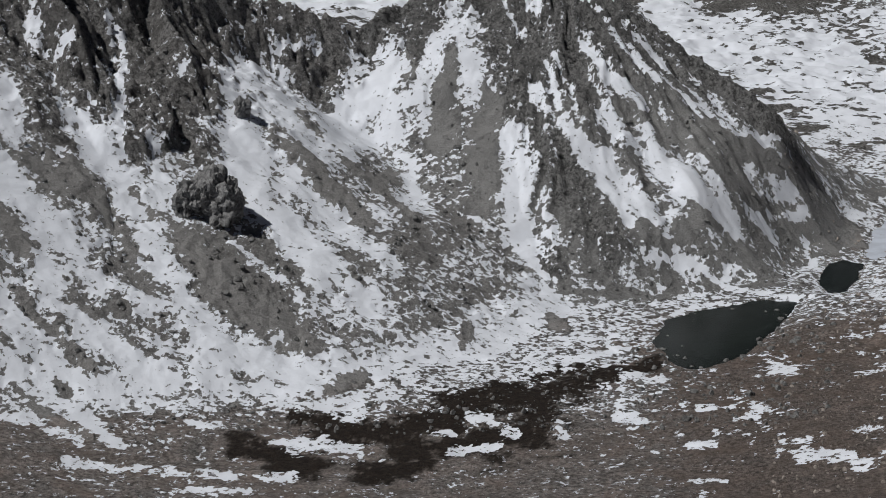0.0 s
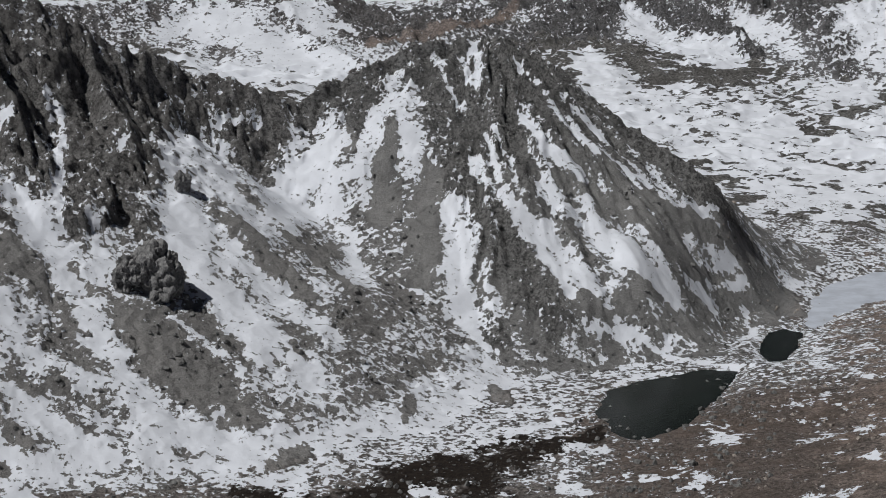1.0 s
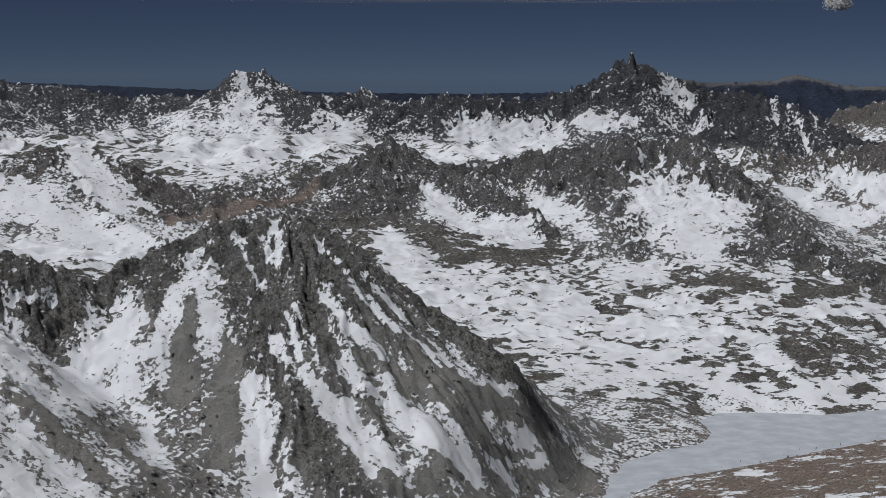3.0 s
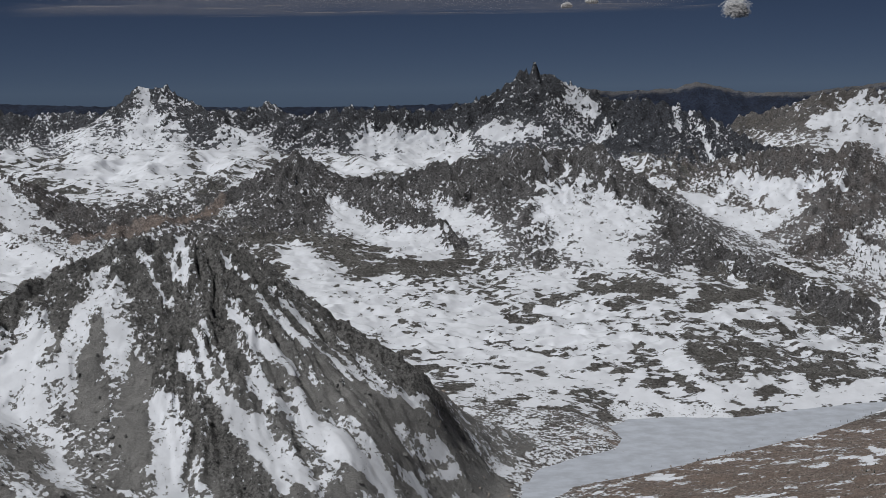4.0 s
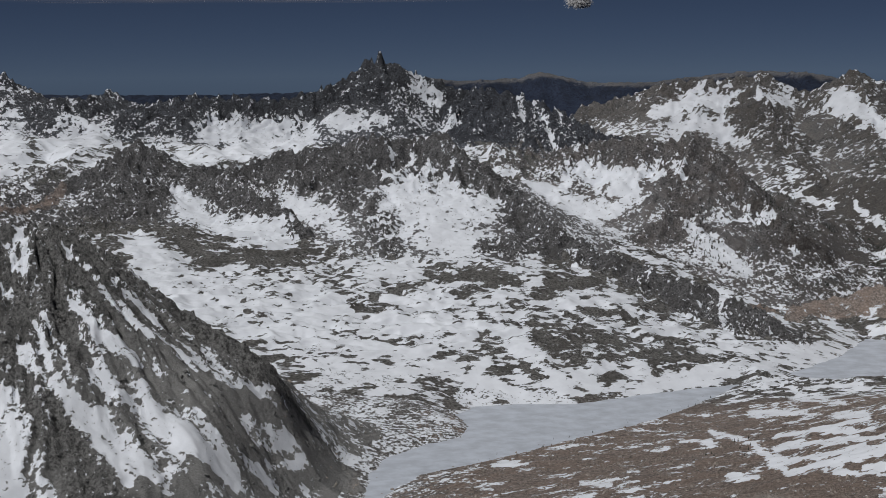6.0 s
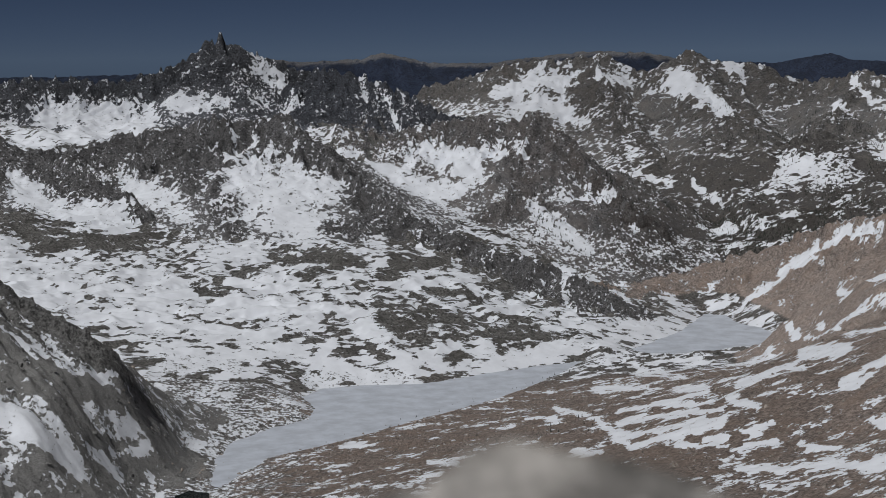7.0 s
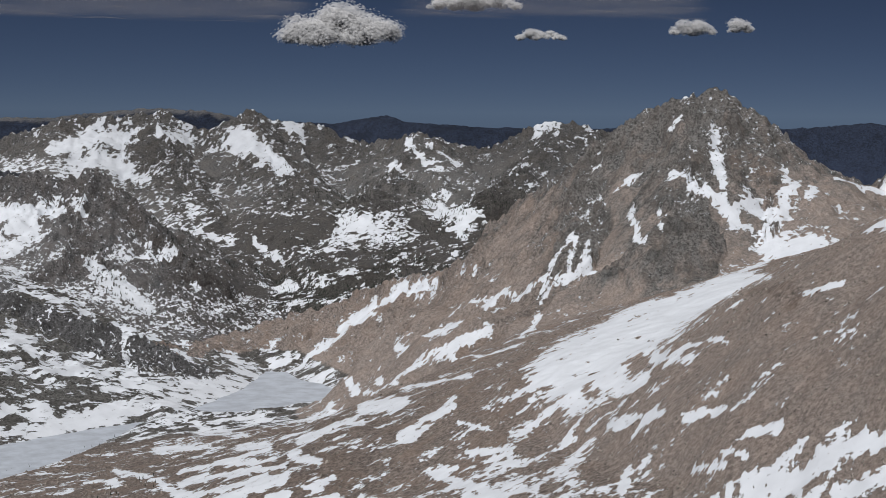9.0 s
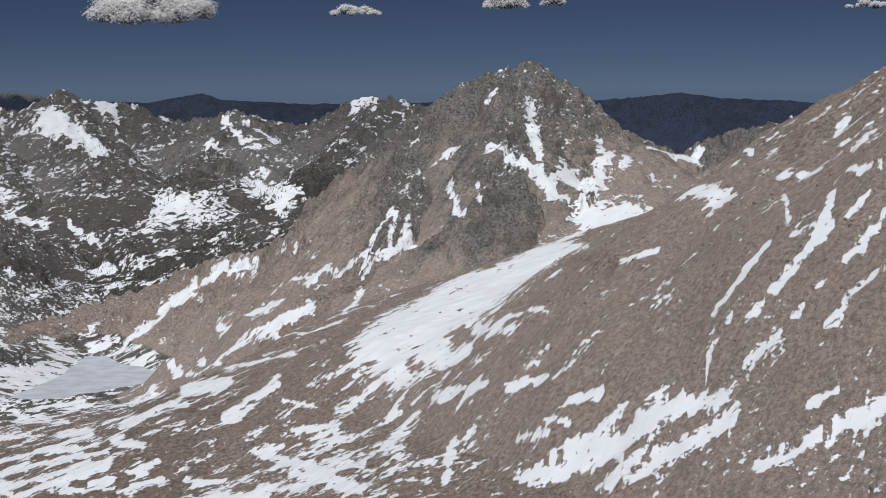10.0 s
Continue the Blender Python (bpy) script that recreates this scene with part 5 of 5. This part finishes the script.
def strew(a0, a1, r0, r1, n, lo, hi, seed):
    rng = np.random.default_rng(seed)
    a, r = rng.uniform(a0, a1, n), rng.uniform(r0, r1, n)
    x, y, z = height_at(a, r)
    i, j = np.searchsorted(az, a), np.minimum(np.searchsorted(rr, r), len(rr) - 1)
    dry = SNOW[i, j] < 0.45
    x, y, z = x[dry], y[dry], z[dry]
    s = lo + (hi - lo) * rng.random(len(x)) ** 3
    return np.stack([x, y, z + 0.1 * s], 1), s


talus_stone = granite("tan_talus_granite", (0.42, 0.37, 0.33), (0.24, 0.21, 0.185), 1.6, 5.0, 0.6)
grey_stone = granite("grey_talus_granite", (0.23, 0.23, 0.225), (0.11, 0.11, 0.11), 1.6, 5.0, 0.6)
scatter("talus_boulders", *strew(38, 61, 1000, 2100, 13000, 0.35, 1.7, 5), talus_stone, "loose tan granite boulders strewn over the talus slope", "boulders", 6)
scatter("bench_boulders", *strew(12, 38, 1080, 2300, 5000, 0.6, 2.6, 7), talus_stone, "loose brownish stones on the bench above the lake", "boulders", 8)
scatter("scree_boulders", *strew(-17, 14, 1250, 1990, 5000, 0.7, 3.4, 9), grey_stone, "loose grey granite blocks on snow and scree", "boulders", 10)

# conifers of the far valley and dark shrubs on the shore
needle = plain_material("dark_needles", (0.022, 0.03, 0.022), 0.8, 0.5, 4.0)


def conifers(name, a, r, tall, seed, label, category):
    rng = np.random.default_rng(seed)
    x, y, z = height_at(a, r)
    n, sides = len(a), 6
    verts, faces = [], []
    ang = np.arange(sides) * 2 * np.pi / sides
    for k in range(n):
        h = tall[k]
        w = h * rng.uniform(0.16, 0.24)
        for lo, hi, wide in ((0.0, 0.45, 1.0), (0.25, 0.75, 0.75), (0.55, 1.0, 0.45)):
            b = len(verts)
            jag = rng.uniform(0.7, 1.25, sides)
            for q in range(sides):
                verts.append((x[k] + w * wide * jag[q] * math.cos(ang[q]), y[k] + w * wide * jag[q] * math.sin(ang[q]), z[k] + h * lo - 0.4))
            verts.append((x[k] + rng.uniform(-0.1, 0.1), y[k], z[k] + h * hi))
            faces += [(b + q, b + (q + 1) % sides, b + sides) for q in range(sides)]
    ob = new(name, soup(name, verts, faces, needle))
    return tagged(ob, label, category, kind="stuff")


rng = np.random.default_rng(21)
fa, fr = rng.uniform(26.5, 45, 12000), rng.uniform(3300, 4150, 12000)
fx, fy = plan(fa, fr)
keep = fbm(fx, fy, 160, 3, 401) + 0.25 * np.exp(-((fr - 3480) / 160) ** 2) * (fa > 30) + 0.1 * (fa > 33) > 0.08
fa, fr = fa[keep], fr[keep]
conifers("conifer_forest", fa, fr, rng.uniform(3, 7, len(fa)), 22, "dark scattered conifers in the far snowy valley", "forest")
sa = np.concatenate([rng.normal(0, 0.35, 45) + np.linspace(19.6, 28.8, 45), rng.uniform(26.6, 28.6, 14)])
sr = np.concatenate([np.linspace(2115, 2580, 45) + rng.normal(0, 14, 45), rng.uniform(1790, 1960, 14)])
conifers("shore_shrubs", sa, sr, rng.uniform(2.5, 5.5, len(sa)), 23, "low dark wind-bent pines along the bench edge", "shrubs")

# ---- clouds ----
def cloud_material(name, colour):
    """Lit from above, it lets light through to its underside."""
    m, t, bsdf = nodes_of(name)
    over, under, both = t.nodes.new("ShaderNodeBsdfDiffuse"), t.nodes.new("ShaderNodeBsdfTranslucent"), t.nodes.new("ShaderNodeMixShader")
    over.inputs[0].default_value = under.inputs[0].default_value = (*colour, 1)
    both.inputs[0].default_value = 0.4
    t.links.new(over.outputs[0], both.inputs[1])
    t.links.new(under.outputs[0], both.inputs[2])
    thin, clear = t.nodes.new("ShaderNodeMixShader"), t.nodes.new("ShaderNodeBsdfTransparent")
    thin.inputs[0].default_value = 0.28
    t.links.new(clear.outputs[0], thin.inputs[1])
    t.links.new(both.outputs[0], thin.inputs[2])
    t.links.new(thin.outputs[0], t.nodes["Material Output"].inputs["Surface"])
    return m


vapour = cloud_material("grey_white_cloud", (0.93, 0.93, 0.94))
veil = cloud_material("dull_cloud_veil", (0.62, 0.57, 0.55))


def vapour_flakes(wide, high, seed, puffs, count):
    """A flat-based heap of puffs, made of small flakes that thin out towards its edge."""
    rng = np.random.default_rng(seed)
    u = np.concatenate([np.linspace(-0.75, 0.75, 5), rng.uniform(-0.9, 0.9, puffs)])
    size = high * rng.uniform(0.22, 0.5, len(u)) * (1.1 - 0.75 * u * u)
    mid = np.stack([u * wide, rng.uniform(-0.2, 0.2, len(u)) * wide, size * 0.4 + rng.uniform(0, 0.7, len(u)) * high * (1 - u * u)], 1)
    pick = rng.choice(len(u), count, p=size ** 2 / (size ** 2).sum())
    way = rng.normal(size=(count, 3))
    way /= np.linalg.norm(way, axis=1, keepdims=True)
    far = size[pick] * (0.35 + 0.62 * rng.random(count) ** 0.6 + 0.24 * np.abs(rng.normal(size=count)))
    p = mid[pick] + way * far[:, None] * np.array([1.35, 1.2, 0.8])
    curl = high * 0.3
    p[:, 2] += 0.25 * curl * fbm(p[:, 0], p[:, 1] + p[:, 2], curl, 3, seed + 900)
    p[:, 2] = np.where(p[:, 2] < 0, p[:, 2] * 0.6, p[:, 2])
    core = np.clip(1.15 - far / size[pick], 0.12, 0.8)
    s = (2.4 + 0.1 * high * core) * rng.uniform(0.6, 1.3, count)
    a, b = rng.normal(size=(count, 3)), rng.normal(size=(count, 3))
    a = 0.12 * a + 0.45 * way + np.array([0.0, -0.45, 0.75])
    a /= np.linalg.norm(a, axis=1, keepdims=True)
    e1 = np.cross(a, b)
    e1 /= np.linalg.norm(e1, axis=1, keepdims=True)
    e2 = np.cross(a, e1)
    ang = np.arange(5) * 2 * np.pi / 5
    v = p[:, None] + s[:, None, None] * (e1[:, None] * np.cos(ang)[None, :, None] + e2[:, None] * np.sin(ang)[None, :, None])
    return v.reshape(-1, 3), np.arange(count * 5).reshape(-1, 5).tolist()


def cloud(a, el, dist, wide, high, seed, label, puffs=26):
    verts, faces = vapour_flakes(wide, high, seed, puffs, int(2500 + 1.0 * wide * high))
    ob = new("cloud", soup("cloud", verts, faces, vapour))
    x, y = plan(a, dist)
    ob.matrix_world = pose(float(x), float(y), EYE + dist * math.tan(radians(el)), 0, 0, -a)
    return tagged(ob, label, "cloud")


cloud(35.0, 2.4, 4880, 190, 95, 2, "grey-white heaped cloud with a flat base")
cloud(39.6, 3.6, 4900, 150, 45, 3, "grey heaped cloud drifting in a dark sky")
cloud(41.9, 2.55, 4860, 76, 27, 5, "small flat grey-white cloud", 14)
cloud(47.1, 2.75, 4860, 66, 38, 6, "small white puff of cloud", 14)
cloud(48.7, 2.85, 4860, 34, 34, 8, "small white puff of cloud", 8)
cloud(59.3, 2.6, 4860, 60, 20, 9, "small grey-white cloud in dark sky", 10)
cloud(22.6, 2.3, 4860, 26, 44, 10, "small upright white puff of cloud", 10)
cloud(16.85, 2.72, 4860, 14, 14, 11, "tiny white puff of drifting cloud", 6)
cloud(17.7, 2.85, 4860, 16, 12, 13, "tiny white puff of drifting cloud", 6)


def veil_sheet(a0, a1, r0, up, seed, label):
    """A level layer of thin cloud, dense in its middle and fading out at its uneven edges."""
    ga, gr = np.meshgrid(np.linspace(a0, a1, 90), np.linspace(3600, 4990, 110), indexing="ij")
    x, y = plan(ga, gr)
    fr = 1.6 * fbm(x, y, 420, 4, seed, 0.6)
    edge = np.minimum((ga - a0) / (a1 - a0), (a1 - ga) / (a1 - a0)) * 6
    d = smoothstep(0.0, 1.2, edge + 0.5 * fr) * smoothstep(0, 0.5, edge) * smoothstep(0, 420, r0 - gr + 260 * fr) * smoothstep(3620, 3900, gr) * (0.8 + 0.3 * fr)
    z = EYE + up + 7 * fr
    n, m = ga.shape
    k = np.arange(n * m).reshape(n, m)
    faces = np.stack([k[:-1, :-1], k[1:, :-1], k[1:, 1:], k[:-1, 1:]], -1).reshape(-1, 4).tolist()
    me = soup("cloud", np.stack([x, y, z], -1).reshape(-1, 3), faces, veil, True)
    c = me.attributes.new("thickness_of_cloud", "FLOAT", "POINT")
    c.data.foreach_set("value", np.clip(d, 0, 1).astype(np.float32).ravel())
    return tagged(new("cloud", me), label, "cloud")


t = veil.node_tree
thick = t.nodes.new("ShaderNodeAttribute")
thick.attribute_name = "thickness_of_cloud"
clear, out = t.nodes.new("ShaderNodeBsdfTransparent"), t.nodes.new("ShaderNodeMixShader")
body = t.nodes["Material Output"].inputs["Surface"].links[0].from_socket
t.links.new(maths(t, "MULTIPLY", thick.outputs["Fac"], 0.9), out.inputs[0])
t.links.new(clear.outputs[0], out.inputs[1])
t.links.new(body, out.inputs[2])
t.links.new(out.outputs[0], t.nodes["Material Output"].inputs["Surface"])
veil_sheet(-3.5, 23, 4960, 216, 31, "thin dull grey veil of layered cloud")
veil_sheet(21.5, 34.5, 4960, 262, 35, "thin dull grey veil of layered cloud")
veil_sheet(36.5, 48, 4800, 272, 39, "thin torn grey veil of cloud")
